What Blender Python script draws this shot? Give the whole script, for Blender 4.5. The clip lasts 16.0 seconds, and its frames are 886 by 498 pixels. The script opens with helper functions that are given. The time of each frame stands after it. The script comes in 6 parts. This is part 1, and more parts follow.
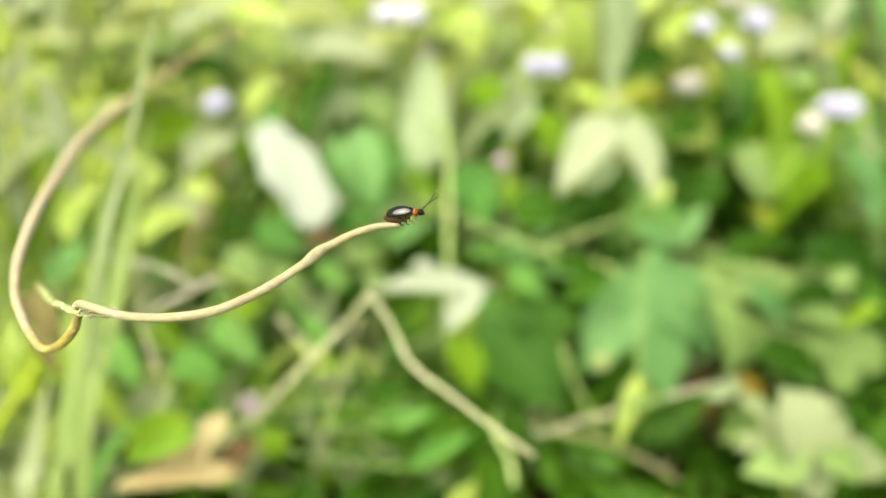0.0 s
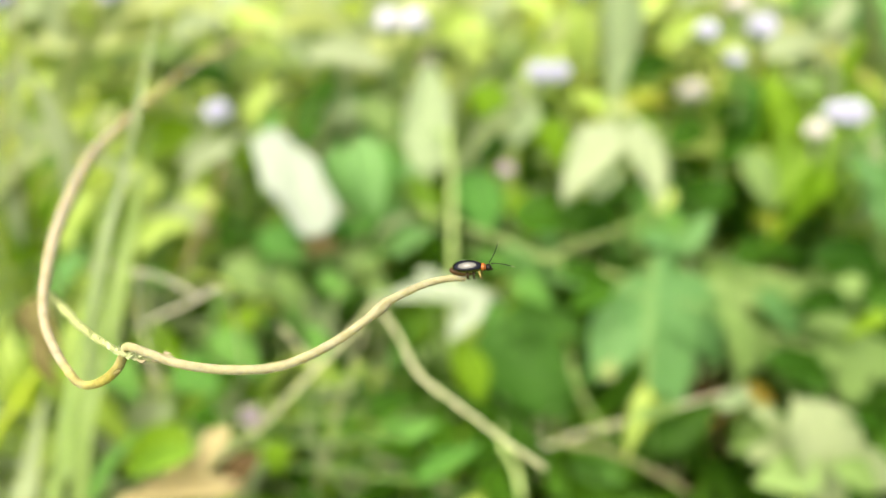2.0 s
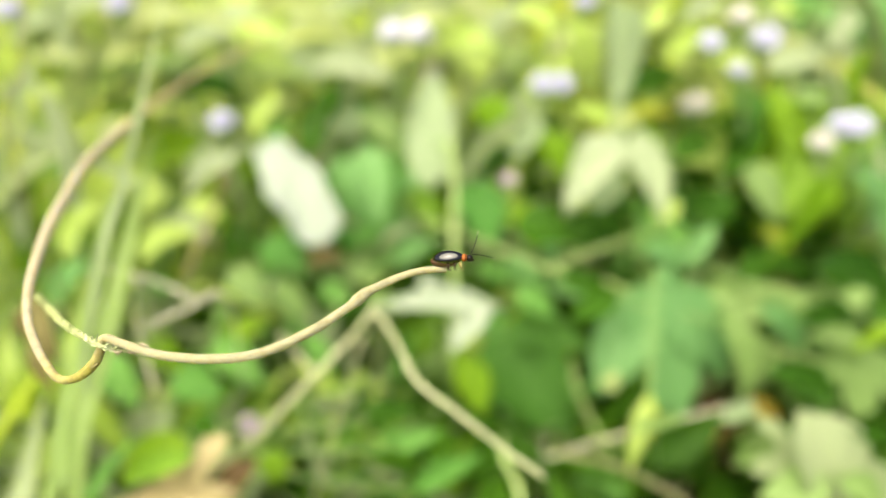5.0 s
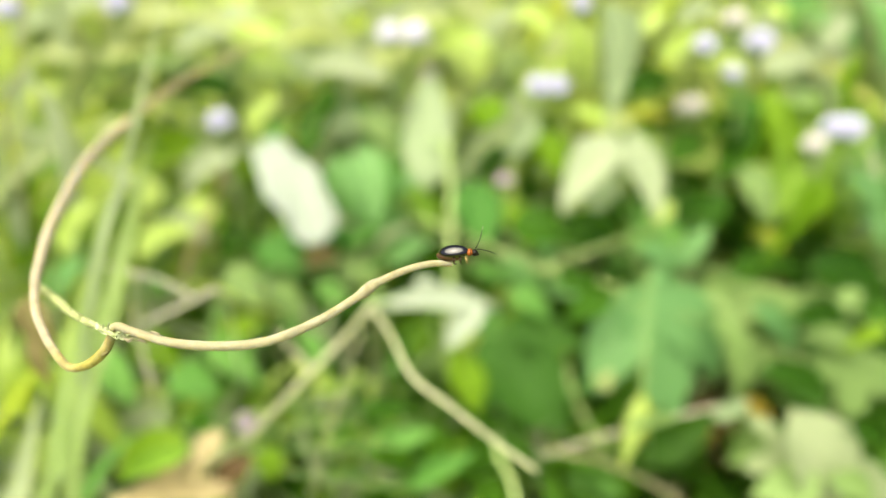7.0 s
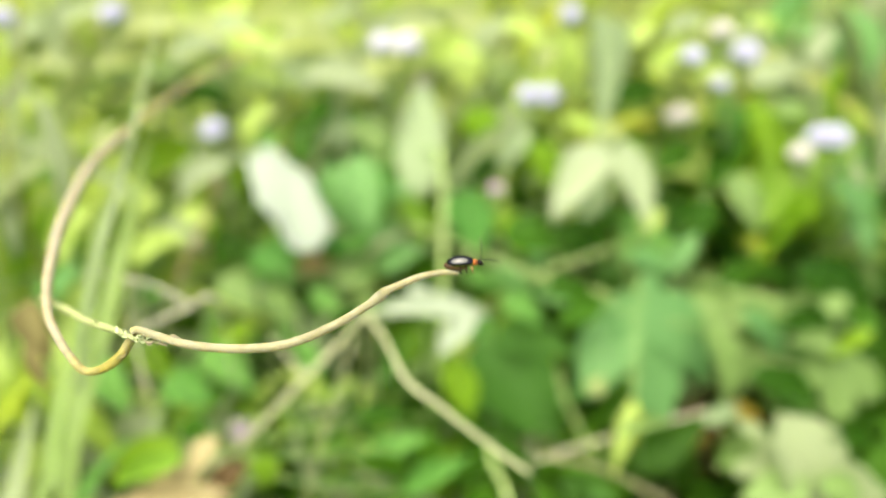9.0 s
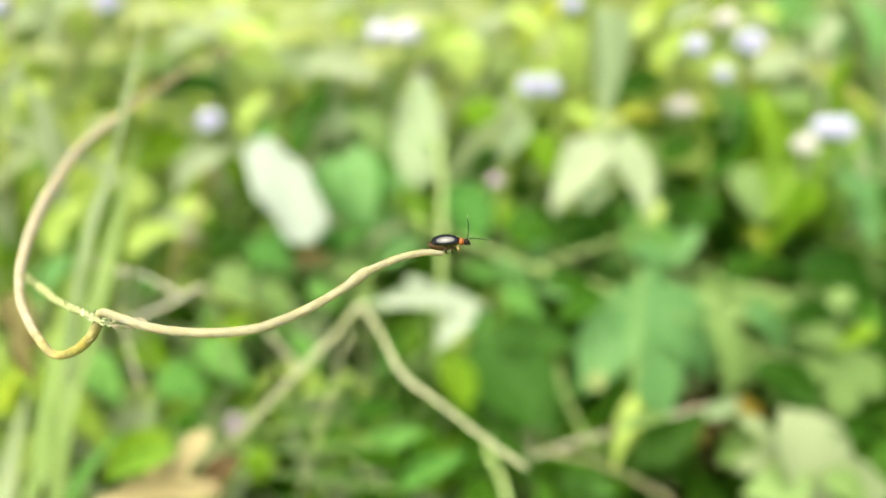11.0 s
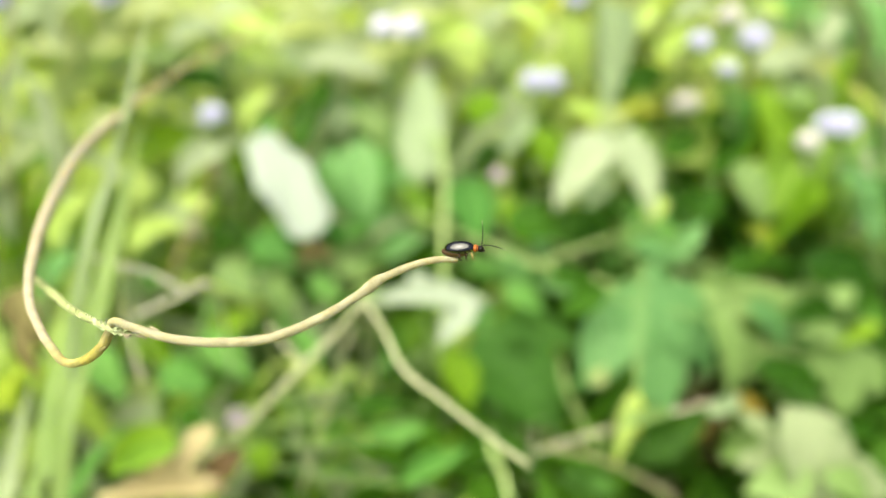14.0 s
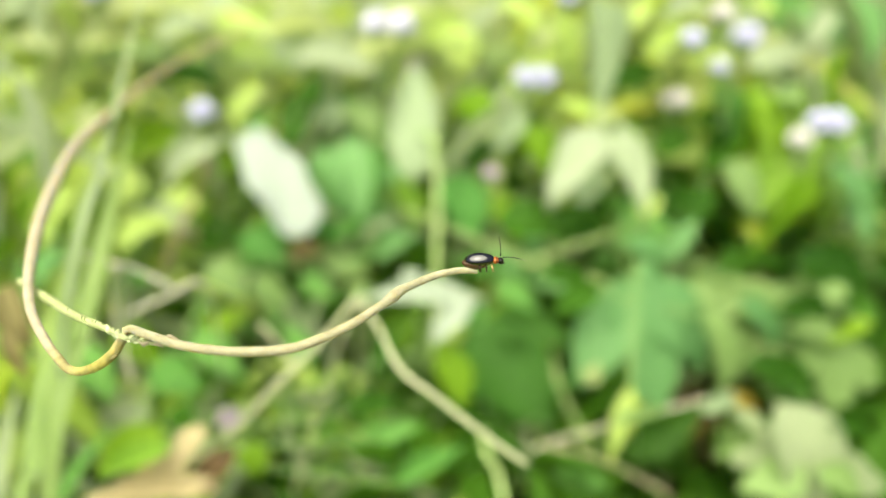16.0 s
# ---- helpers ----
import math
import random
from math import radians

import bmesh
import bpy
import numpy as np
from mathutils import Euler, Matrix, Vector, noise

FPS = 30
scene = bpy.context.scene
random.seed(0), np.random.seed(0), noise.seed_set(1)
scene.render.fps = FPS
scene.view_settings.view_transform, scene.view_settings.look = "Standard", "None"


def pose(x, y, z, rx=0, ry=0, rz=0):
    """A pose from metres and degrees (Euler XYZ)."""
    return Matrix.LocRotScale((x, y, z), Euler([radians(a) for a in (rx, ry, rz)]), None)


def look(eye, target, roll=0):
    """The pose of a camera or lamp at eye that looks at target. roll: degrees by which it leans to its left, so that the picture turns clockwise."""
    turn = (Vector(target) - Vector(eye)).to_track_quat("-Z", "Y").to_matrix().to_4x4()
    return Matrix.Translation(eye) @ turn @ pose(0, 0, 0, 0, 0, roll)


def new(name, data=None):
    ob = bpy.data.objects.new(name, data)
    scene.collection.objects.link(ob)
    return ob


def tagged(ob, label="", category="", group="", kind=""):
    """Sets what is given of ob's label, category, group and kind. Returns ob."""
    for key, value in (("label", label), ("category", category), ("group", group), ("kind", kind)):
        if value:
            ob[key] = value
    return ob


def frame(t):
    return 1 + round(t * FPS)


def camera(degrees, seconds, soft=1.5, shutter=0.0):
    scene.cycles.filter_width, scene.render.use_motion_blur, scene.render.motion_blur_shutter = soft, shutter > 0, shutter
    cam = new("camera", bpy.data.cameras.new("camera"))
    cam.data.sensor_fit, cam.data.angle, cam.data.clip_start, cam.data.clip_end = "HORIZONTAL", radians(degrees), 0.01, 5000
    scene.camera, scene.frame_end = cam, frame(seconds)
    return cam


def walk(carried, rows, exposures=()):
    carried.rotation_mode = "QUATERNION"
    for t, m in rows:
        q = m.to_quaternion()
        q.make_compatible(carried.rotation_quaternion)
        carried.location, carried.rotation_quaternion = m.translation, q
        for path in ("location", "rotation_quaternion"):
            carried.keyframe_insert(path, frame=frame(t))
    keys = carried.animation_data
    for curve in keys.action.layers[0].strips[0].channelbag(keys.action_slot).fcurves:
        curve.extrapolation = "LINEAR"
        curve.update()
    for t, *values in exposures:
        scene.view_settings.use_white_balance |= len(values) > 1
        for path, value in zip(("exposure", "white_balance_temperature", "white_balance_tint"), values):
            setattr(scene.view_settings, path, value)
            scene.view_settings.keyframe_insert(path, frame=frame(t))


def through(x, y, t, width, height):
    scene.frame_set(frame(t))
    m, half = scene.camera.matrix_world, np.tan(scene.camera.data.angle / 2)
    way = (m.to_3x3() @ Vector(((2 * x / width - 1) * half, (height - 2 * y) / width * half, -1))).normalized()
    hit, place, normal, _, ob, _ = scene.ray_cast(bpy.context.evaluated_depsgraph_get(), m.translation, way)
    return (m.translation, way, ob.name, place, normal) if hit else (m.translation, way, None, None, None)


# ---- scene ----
cam = camera(65, 16.0, shutter=0.0)
cam.data.dof.use_dof = True
cam.data.dof.focus_distance = 0.0895
cam.data.dof.aperture_fstop = 7.5
walk(cam, [
    (0, pose(0.0001, 0.0007, 0.3267, 54.48, 0.19, -0.29)),
    (0.5, pose(-0.0013, 0.0022, 0.3275, 54.50, 0.25, -0.27)),
    (1, pose(0.0003, 0.0043, 0.3294, 54.48, 0.51, -0.15)),
    (1.5, pose(-0.0005, 0.0048, 0.3278, 54.63, 0.51, -0.35)),
    (2, pose(-0.0028, 0.0039, 0.3238, 55.27, 0.27, -0.60)),
    (2.5, pose(-0.0017, 0.0035, 0.3212, 55.57, 0.27, -0.39)),
    (3, pose(-0.0004, 0.0053, 0.3202, 56.07, 0.62, -0.12)),
    (3.5, pose(-0.0003, 0.0070, 0.3199, 56.08, 0.58, -0.20)),
    (4, pose(0.0007, 0.0043, 0.3190, 56.77, 0.64, 0.21)),
    (6.5, pose(-0.0023, 0.0015, 0.3222, 56.72, -0.24, -0.16)),
    (7, pose(0.0000, -0.0000, 0.3200, 57.00, -0.00, 0.00)),
    (7.5, pose(-0.0008, -0.0010, 0.3182, 57.30, -0.08, -0.17)),
    (8, pose(-0.0023, -0.0020, 0.3188, 57.27, -0.25, -0.32)),
    (8.5, pose(-0.0047, -0.0027, 0.3193, 57.55, -0.38, -0.57)),
    (9, pose(-0.0010, -0.0032, 0.3209, 57.78, -0.37, -0.69)),
    (11.5, pose(0.0015, -0.0002, 0.3167, 57.41, -0.28, -0.39)),
    (12, pose(0.0021, -0.0002, 0.3168, 57.37, -0.17, -0.35)),
    (12.5, pose(0.0014, 0.0011, 0.3170, 57.20, -0.01, -0.27)),
    (13, pose(0.0003, 0.0009, 0.3176, 57.16, 0.10, -0.28)),
    (13.5, pose(0.0021, 0.0000, 0.3179, 56.69, -0.33, -0.27)),
    (14, pose(0.0002, 0.0005, 0.3178, 56.89, -0.48, -0.29)),
    (14.5, pose(-0.0005, 0.0011, 0.3160, 57.05, -0.65, -0.58)),
    (15, pose(-0.0002, 0.0015, 0.3143, 57.20, -0.51, -0.58)),
    (15.5, pose(-0.0023, 0.0023, 0.3149, 56.95, -0.85, -0.90)),
    (16, pose(-0.0018, 0.0020, 0.3167, 56.72, -0.93, -1.12)),
], exposures=[(0, 2.7, 6660, 10), (4.2, 2.7, 6660, 10), (9, 2.7, 6470, 8), (12, 2.69, 6370, 7), (16, 2.69, 6370, 7)])

# ---- light: bright hazy daylight, a wide bright patch of thin cloud round the sun, high over the camera's shoulder ----
SUN_UP, SUN_TURN = 70, 214          # degrees of elevation and compass turn
world = bpy.data.worlds.new("sky")
scene.world = world
world.use_nodes = True
wt = world.node_tree
sky = wt.nodes.new("ShaderNodeTexSky")
sky.sky_type = "NISHITA"
sky.sun_disc = False
sky.sun_elevation, sky.sun_rotation = radians(SUN_UP), radians(SUN_TURN)
sky.air_density, sky.dust_density = 0.6, 6.0
wt.nodes["Background"].inputs["Strength"].default_value = 0.05
wt.links.new(sky.outputs[0], wt.nodes["Background"].inputs["Color"])
sun_data = bpy.data.lights.new("sun", "SUN")
sun_data.energy, sun_data.angle, sun_data.color = 1.5, radians(76.0), (1.0, 0.955, 0.72)
sun = new("sun", sun_data)
sun_from = Vector((math.sin(radians(SUN_TURN)) * math.cos(radians(SUN_UP)),
                   math.cos(radians(SUN_TURN)) * math.cos(radians(SUN_UP)), math.sin(radians(SUN_UP))))
sun.matrix_world = look(sun_from * 5, (0, 0, 0))

# ---- axes of the camera's gentle downward slant, along which the leaf zones are laid ----
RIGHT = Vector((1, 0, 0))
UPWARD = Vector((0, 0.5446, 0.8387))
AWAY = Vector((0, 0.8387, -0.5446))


# ---- materials ----
def material(name, nodes_made):
    m = bpy.data.materials.new(name)
    m.use_nodes = True
    nodes_made(m.node_tree, m.node_tree.nodes["Principled BSDF"])
    return m


def ramp(nt, fac, stops):
    r = nt.nodes.new("ShaderNodeValToRGB")
    while len(r.color_ramp.elements) < len(stops):
        r.color_ramp.elements.new(0.5)
    for e, (at, c) in zip(r.color_ramp.elements, stops):
        e.position, e.color = at, (*c, 1)
    nt.links.new(fac, r.inputs[0])
    return r.outputs[0]


def noise_tex(nt, scale, detail=4.0, rough=0.6):
    co = nt.nodes.new("ShaderNodeTexCoord")
    n = nt.nodes.new("ShaderNodeTexNoise")
    n.inputs["Scale"].default_value = scale
    n.inputs["Detail"].default_value = detail
    n.inputs["Roughness"].default_value = rough
    nt.links.new(co.outputs["Object"], n.inputs["Vector"])
    return n.outputs["Fac"]


def bump(nt, bsdf, fac, strength, distance):
    b = nt.nodes.new("ShaderNodeBump")
    b.inputs["Strength"].default_value = strength
    b.inputs["Distance"].default_value = distance
    nt.links.new(fac, b.inputs["Height"])
    nt.links.new(b.outputs[0], bsdf.inputs["Normal"])


def leafy(name, dark, light, rough=0.45, through=0.5, glow=(1.3, 1.2, 0.45), island=False, scale=60):
    """A thin leaf: mottled colour, veined relief, and light that shines through it."""
    def made(nt, p):
        n = noise_tex(nt, scale)
        if island:
            g = nt.nodes.new("ShaderNodeNewGeometry")
            rnd = g.outputs["Random Per Island"]
        else:
            o = nt.nodes.new("ShaderNodeObjectInfo")
            rnd = o.outputs["Random"]
        mix = nt.nodes.new("ShaderNodeMath")
        mix.operation = "MULTIPLY_ADD"
        nt.links.new(rnd, mix.inputs[0])
        mix.inputs[1].default_value = 0.75
        half = nt.nodes.new("ShaderNodeMath")
        half.operation = "MULTIPLY_ADD"
        nt.links.new(n, half.inputs[0])
        half.inputs[1].default_value, half.inputs[2].default_value = 1.3, -0.53
        nt.links.new(half.outputs[0], mix.inputs[2])
        col = ramp(nt, mix.outputs[0], [(0.0, dark), (1.0, light)])
        nt.links.new(col, p.inputs["Base Color"])
        p.inputs["Roughness"].default_value = rough
        p.inputs["Specular IOR Level"].default_value = 0.09
        bump(nt, p, noise_tex(nt, scale * 6, 3), 0.3, 0.0006)
        tr = nt.nodes.new("ShaderNodeBsdfTranslucent")
        tint = nt.nodes.new("ShaderNodeMix")
        tint.data_type, tint.blend_type = "RGBA", "MULTIPLY"
        tint.inputs["Factor"].default_value = 1.0
        nt.links.new(col, tint.inputs["A"])
        tint.inputs["B"].default_value = (*glow, 1)
        nt.links.new(tint.outputs["Result"], tr.inputs["Color"])
        ms = nt.nodes.new("ShaderNodeMixShader")
        ms.inputs[0].default_value = through
        nt.links.new(p.outputs[0], ms.inputs[1])
        nt.links.new(tr.outputs[0], ms.inputs[2])
        nt.links.new(ms.outputs[0], nt.nodes["Material Output"].inputs["Surface"])
    return material(name, made)


def stemmy(name, dark, light, rough=0.55, scale=400, relief=0.4):
    """Plant stem, twig, soil or shell: streaky two-tone colour with fine relief."""
    def made(nt, p):
        n = noise_tex(nt, scale, 5)
        wide = noise_tex(nt, scale / 7, 2)
        add = nt.nodes.new("ShaderNodeMath")
        add.operation = "ADD"
        nt.links.new(n, add.inputs[0])
        nt.links.new(wide, add.inputs[1])
        half = nt.nodes.new("ShaderNodeMath")
        half.operation = "MULTIPLY_ADD"
        nt.links.new(add.outputs[0], half.inputs[0])
        half.inputs[1].default_value, half.inputs[2].default_value = 1.1, -0.6
        nt.links.new(ramp(nt, half.outputs[0], [(0.1, dark), (0.9, light)]), p.inputs["Base Color"])
        p.inputs["Roughness"].default_value = rough
        bump(nt, p, n, relief, 0.12 / scale)
    return material(name, made)


# yellow-green leaf, raised in tone so the colour carries sunlight
LIME = leafy("yellow_green_sun_tone_leaf", (0.265, 0.385, 0.055), (0.50, 0.62, 0.20))
GREEN = leafy("fresh_green_leaf", (0.105, 0.23, 0.018), (0.265, 0.435, 0.055))
TEAL = leafy("blue_green_leaf", (0.075, 0.225, 0.038), (0.17, 0.37, 0.09), glow=(1, 1.2, 0.6))
# green leaf darkened so that its colour carries the shade between plants
DEEP_SHADE = leafy("deep_shade_leaf", (0.013, 0.050, 0.003), (0.048, 0.135, 0.008))
PALE = leafy("pale_green_leaf", (0.27, 0.335, 0.18), (0.375, 0.432, 0.272), glow=(1.1, 1.1, 0.85))
DULL = leafy("dull_pale_leaf", (0.155, 0.25, 0.07), (0.255, 0.37, 0.13), glow=(1.1, 1.1, 0.7))
# pale leaf with strong sun gloss put into a near-white colour
WHITE = leafy("glare_white_leaf", (0.262, 0.305, 0.245), (0.32, 0.362, 0.302), glow=(1, 1, 0.9), through=0.3)
BLADE = leafy("grass_blade", (0.19, 0.29, 0.08), (0.30, 0.40, 0.15), scale=120)
WAN = leafy("wan_yellow_green_leaf", (0.235, 0.295, 0.14), (0.345, 0.40, 0.23), glow=(1.1, 1.1, 0.8))
HAZY = leafy("light_blue_green_leaf", (0.12, 0.27, 0.075), (0.21, 0.39, 0.14), glow=(1.0, 1.15, 0.7))
OLIVE = leafy("olive_yellow_blade", (0.27, 0.30, 0.06), (0.37, 0.39, 0.11))
OLIVE_BROWN = leafy("olive_brown_leaf", (0.10, 0.09, 0.03), (0.19, 0.165, 0.065), glow=(1.1, 1.0, 0.7), through=0.2)
GREY_GREEN = leafy("greyish_green_leaf", (0.105, 0.24, 0.075), (0.185, 0.345, 0.13), glow=(1.0, 1.15, 0.7))
# mid-green leaf; its darker tone also serves as shade in the edge weeds
SHADE_GREEN = leafy("mid_green_shade_leaf", (0.048, 0.135, 0.018), (0.095, 0.215, 0.038))
DRY = leafy("dry_tan_leaf", (0.30, 0.25, 0.12), (0.43, 0.37, 0.20), glow=(1.1, 0.95, 0.7), through=0.25)
ORANGE = leafy("withered_orange_leaf", (0.27, 0.19, 0.02), (0.40, 0.30, 0.05), glow=(1.2, 0.9, 0.5))
YELLOW = leafy("yellowing_leaf", (0.27, 0.33, 0.03), (0.40, 0.44, 0.07))
MID = leafy("soft_green_leaf", (0.10, 0.25, 0.045), (0.18, 0.36, 0.085), glow=(1.0, 1.2, 0.7))
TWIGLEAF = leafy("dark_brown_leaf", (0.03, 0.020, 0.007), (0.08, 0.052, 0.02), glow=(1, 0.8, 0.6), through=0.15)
RUST = leafy("rust_red_leaf", (0.15, 0.085, 0.04), (0.24, 0.15, 0.075), glow=(1.1, 0.9, 0.7), through=0.2)
# undergrowth in two tones: shade and sunlight put into the leaf colour
UNDER_SHADE = leafy("undergrowth_shade_tone", (0.018, 0.060, 0.003), (0.065, 0.165, 0.010), island=True)
UNDER_SUNLIT = leafy("undergrowth_sunlit_tone", (0.255, 0.36, 0.05), (0.51, 0.59, 0.20), island=True)
STEM_GREEN = stemmy("green_stem", (0.10, 0.19, 0.04), (0.24, 0.36, 0.10))
STEM_PALE = stemmy("pale_stem", (0.23, 0.325, 0.09), (0.37, 0.475, 0.17))
STRAW = stemmy("dry_straw", (0.23, 0.245, 0.12), (0.37, 0.38, 0.22))
BLEACHED = stemmy("bleached_straw", (0.37, 0.345, 0.225), (0.51, 0.48, 0.345))
PALE_STRAW = stemmy("whitened_straw", (0.46, 0.43, 0.33), (0.60, 0.57, 0.46))
TAN_STRAW = stemmy("brownish_straw", (0.16, 0.15, 0.07), (0.27, 0.255, 0.13))
TWIG = stemmy("brown_twig", (0.13, 0.08, 0.045), (0.28, 0.18, 0.10))


def tendril_skin(name, dark, light):
    """Tendril bark: streaky, and olive round the hook where the old skin is weathered."""
    def made(nt, p):
        co = nt.nodes.new("ShaderNodeTexCoord")
        dist = nt.nodes.new("ShaderNodeVectorMath")
        dist.operation = "DISTANCE"
        nt.links.new(co.outputs["Object"], dist.inputs[0])
        dist.inputs[1].default_value = HOOK
        n = noise_tex(nt, 700, 5)
        wide = noise_tex(nt, 130, 2)
        far = nt.nodes.new("ShaderNodeMath")
        far.operation = "MULTIPLY_ADD"
        nt.links.new(dist.outputs["Value"], far.inputs[0])
        far.inputs[1].default_value = 110
        shift = nt.nodes.new("ShaderNodeMath")
        shift.operation = "MULTIPLY_ADD"
        nt.links.new(wide, shift.inputs[0])
        shift.inputs[1].default_value, shift.inputs[2].default_value = 0.5, -0.35
        nt.links.new(shift.outputs[0], far.inputs[2])
        skin = ramp(nt, n, [(0.3, dark), (0.7, light)])
        old = ramp(nt, n, [(0.3, (0.13, 0.115, 0.015)), (0.7, (0.28, 0.25, 0.05))])
        mix = nt.nodes.new("ShaderNodeMix")
        mix.data_type = "RGBA"
        nt.links.new(far.outputs[0], mix.inputs["Factor"])
        nt.links.new(old, mix.inputs["A"])
        nt.links.new(skin, mix.inputs["B"])
        nt.links.new(mix.outputs["Result"], p.inputs["Base Color"])
        p.inputs["Roughness"].default_value = 0.85
        p.inputs["Subsurface Weight"].default_value = 0.9
        p.inputs["Subsurface Radius"].default_value = (1.0, 0.8, 0.4)
        p.inputs["Subsurface Scale"].default_value = 0.002
        bump(nt, p, noise_tex(nt, 2600, 4), 0.7, 0.00022)
    return material(name, made)


HOOK = (-0.04622, -0.00486, -0.01244)
CREAM = tendril_skin("cream_tendril_skin", (0.166, 0.155, 0.085), (0.240, 0.226, 0.140))
TAN = tendril_skin("tan_tendril_skin", (0.185, 0.16, 0.10), (0.26, 0.23, 0.155))
RUSSET = tendril_skin("russet_tendril_skin", (0.21, 0.165, 0.085), (0.31, 0.255, 0.145))
SPIKELET = stemmy("green_spikelet", (0.19, 0.22, 0.075), (0.31, 0.34, 0.155), scale=1500)
SPIKELET_PALE = stemmy("whitish_spikelet", (0.25, 0.29, 0.13), (0.36, 0.40, 0.22), scale=1500)
SCALE_BROWN = stemmy("dry_scale", (0.15, 0.125, 0.065), (0.33, 0.29, 0.18), scale=1500)
LILAC = stemmy("lilac_floret", (0.37, 0.37, 0.52), (0.52, 0.52, 0.66), rough=0.8)
WHITE_FLORET = stemmy("lilac_white_floret", (0.47, 0.465, 0.56), (0.62, 0.61, 0.68), rough=0.8)
MAUVE = stemmy("mauve_floret", (0.31, 0.22, 0.31), (0.45, 0.34, 0.43), rough=0.8)
IVORY = stemmy("ivory_floret", (0.48, 0.455, 0.42), (0.63, 0.60, 0.56), rough=0.8)
GRASSY = leafy("distant_meadow", (0.13, 0.21, 0.03), (0.34, 0.42, 0.10), island=True)
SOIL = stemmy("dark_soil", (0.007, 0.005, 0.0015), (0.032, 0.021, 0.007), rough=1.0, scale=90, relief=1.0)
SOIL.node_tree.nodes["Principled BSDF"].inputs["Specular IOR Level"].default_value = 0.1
SAGE = leafy("grey_green_downy_leaf", (0.235, 0.315, 0.165), (0.325, 0.40, 0.23), glow=(1.05, 1.1, 0.8))
SILVER = leafy("silvery_underside_leaf", (0.265, 0.315, 0.22), (0.36, 0.41, 0.305), glow=(1, 1, 0.9), through=0.3)
VIVID = leafy("vivid_green_leaf", (0.13, 0.26, 0.01), (0.23, 0.37, 0.03))
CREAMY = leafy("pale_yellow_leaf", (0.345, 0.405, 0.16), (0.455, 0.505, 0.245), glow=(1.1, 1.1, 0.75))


def shell(name, col, rough, coat=0.0, grain=True):
    def made(nt, p):
        n = noise_tex(nt, 4000, 3)
        nt.links.new(ramp(nt, n, [(0.3, [c * 0.7 for c in col]), (0.7, col)]), p.inputs["Base Color"])
        p.inputs["Roughness"].default_value = rough
        p.inputs["Coat Weight"].default_value = coat
        p.inputs["Coat IOR"].default_value = 1.5
        p.inputs["Specular IOR Level"].default_value = 0.15
        p.inputs["Coat Roughness"].default_value = 0.0
        if grain:
            bump(nt, p, noise_tex(nt, 1100, 2), 0.4, 0.00012)
    return material(name, made)


BLACK_SHELL = shell("glossy_black_shell", (0.0025, 0.002, 0.0015), 0.12, 1.0, False)
BLACK_HORN = shell("black_horn", (0.007, 0.005, 0.004), 0.35)
ORANGE_SHELL = shell("orange_shell", (0.25, 0.072, 0.010), 0.4, 0.1)
BROWN_BELLY = shell("brown_belly", (0.058, 0.030, 0.012), 0.35, 0.3)
AMBER_LEG = shell("amber_leg", (0.24, 0.18, 0.06), 0.4)
DARK_LEG = shell("dark_leg", (0.028, 0.016, 0.007), 0.35)


# ---- mesh helpers ----
def mesh(name, verts, faces, smooth=True):
    me = bpy.data.meshes.new(name)
    me.from_pydata([tuple(v) for v in verts], [], faces)
    if smooth:
        me.shade_smooth()
    return me


def part(name, me, mat, parent, label="", m=None):
    ob = new(name, me)
    if not me.materials:
        me.materials.append(mat)
    ob.parent = parent
    if m is not None:
        ob.matrix_basis = m
    return tagged(ob, label)


def thing(name, at, label, category, group="", kind=""):
    ob = new(name)
    ob.empty_display_size = 0.01
    ob.location = at
    return tagged(ob, label, category, group, kind)


def spline(pts, steps=6):
    """Points and radii (x, y, z, r) smoothed along a Catmull-Rom curve."""
    p = np.array(pts, float)
    p = np.vstack([2 * p[0] - p[1], p, 2 * p[-1] - p[-2]])
    out = []
    for i in range(1, len(p) - 2):
        for k in range(steps):
            t = k / steps
            a, b, c, d = p[i - 1:i + 3]
            out.append(0.5 * (2 * b + (c - a) * t + (2 * a - 5 * b + 4 * c - d) * t * t + (3 * b - a - 3 * c + d) * t ** 3))
    out.append(p[-2])
    return np.array(out)


def tube(name, pts, sides=10, steps=6, rough=0.0, seed=0):
    """A round tapered stem along (point, radius) pairs, closed at both ends."""
    rng = random.Random(seed)
    path = spline([(*p, r) for p, r in pts], steps)
    verts, faces = [], []
    ref = Vector((0.3, 0.5, 0.81))
    for i, q in enumerate(path):
        a, b = Vector(path[max(i - 1, 0)][:3]), Vector(path[min(i + 1, len(path) - 1)][:3])
        along = (b - a).normalized()
        side = along.cross(ref).normalized()
        ref = side.cross(along).normalized()
        for k in range(sides):
            th = 2 * math.pi * k / sides
            r = q[3] * (1 + rough * (rng.random() - 0.5))
            verts.append(Vector(q[:3]) + (side * math.cos(th) + ref * math.sin(th)) * r)
    n = len(path)
    for i in range(n - 1):
        for k in range(sides):
            faces.append((i * sides + k, i * sides + (k + 1) % sides, (i + 1) * sides + (k + 1) % sides, (i + 1) * sides + k))
    for i, flip in ((0, True), (n - 1, False)):
        verts.append(Vector(path[i][:3]))
        c = len(verts) - 1
        for k in range(sides):
            a, b = i * sides + k, i * sides + (k + 1) % sides
            faces.append((b, a, c) if flip else (a, b, c))
    return mesh(name, verts, faces)


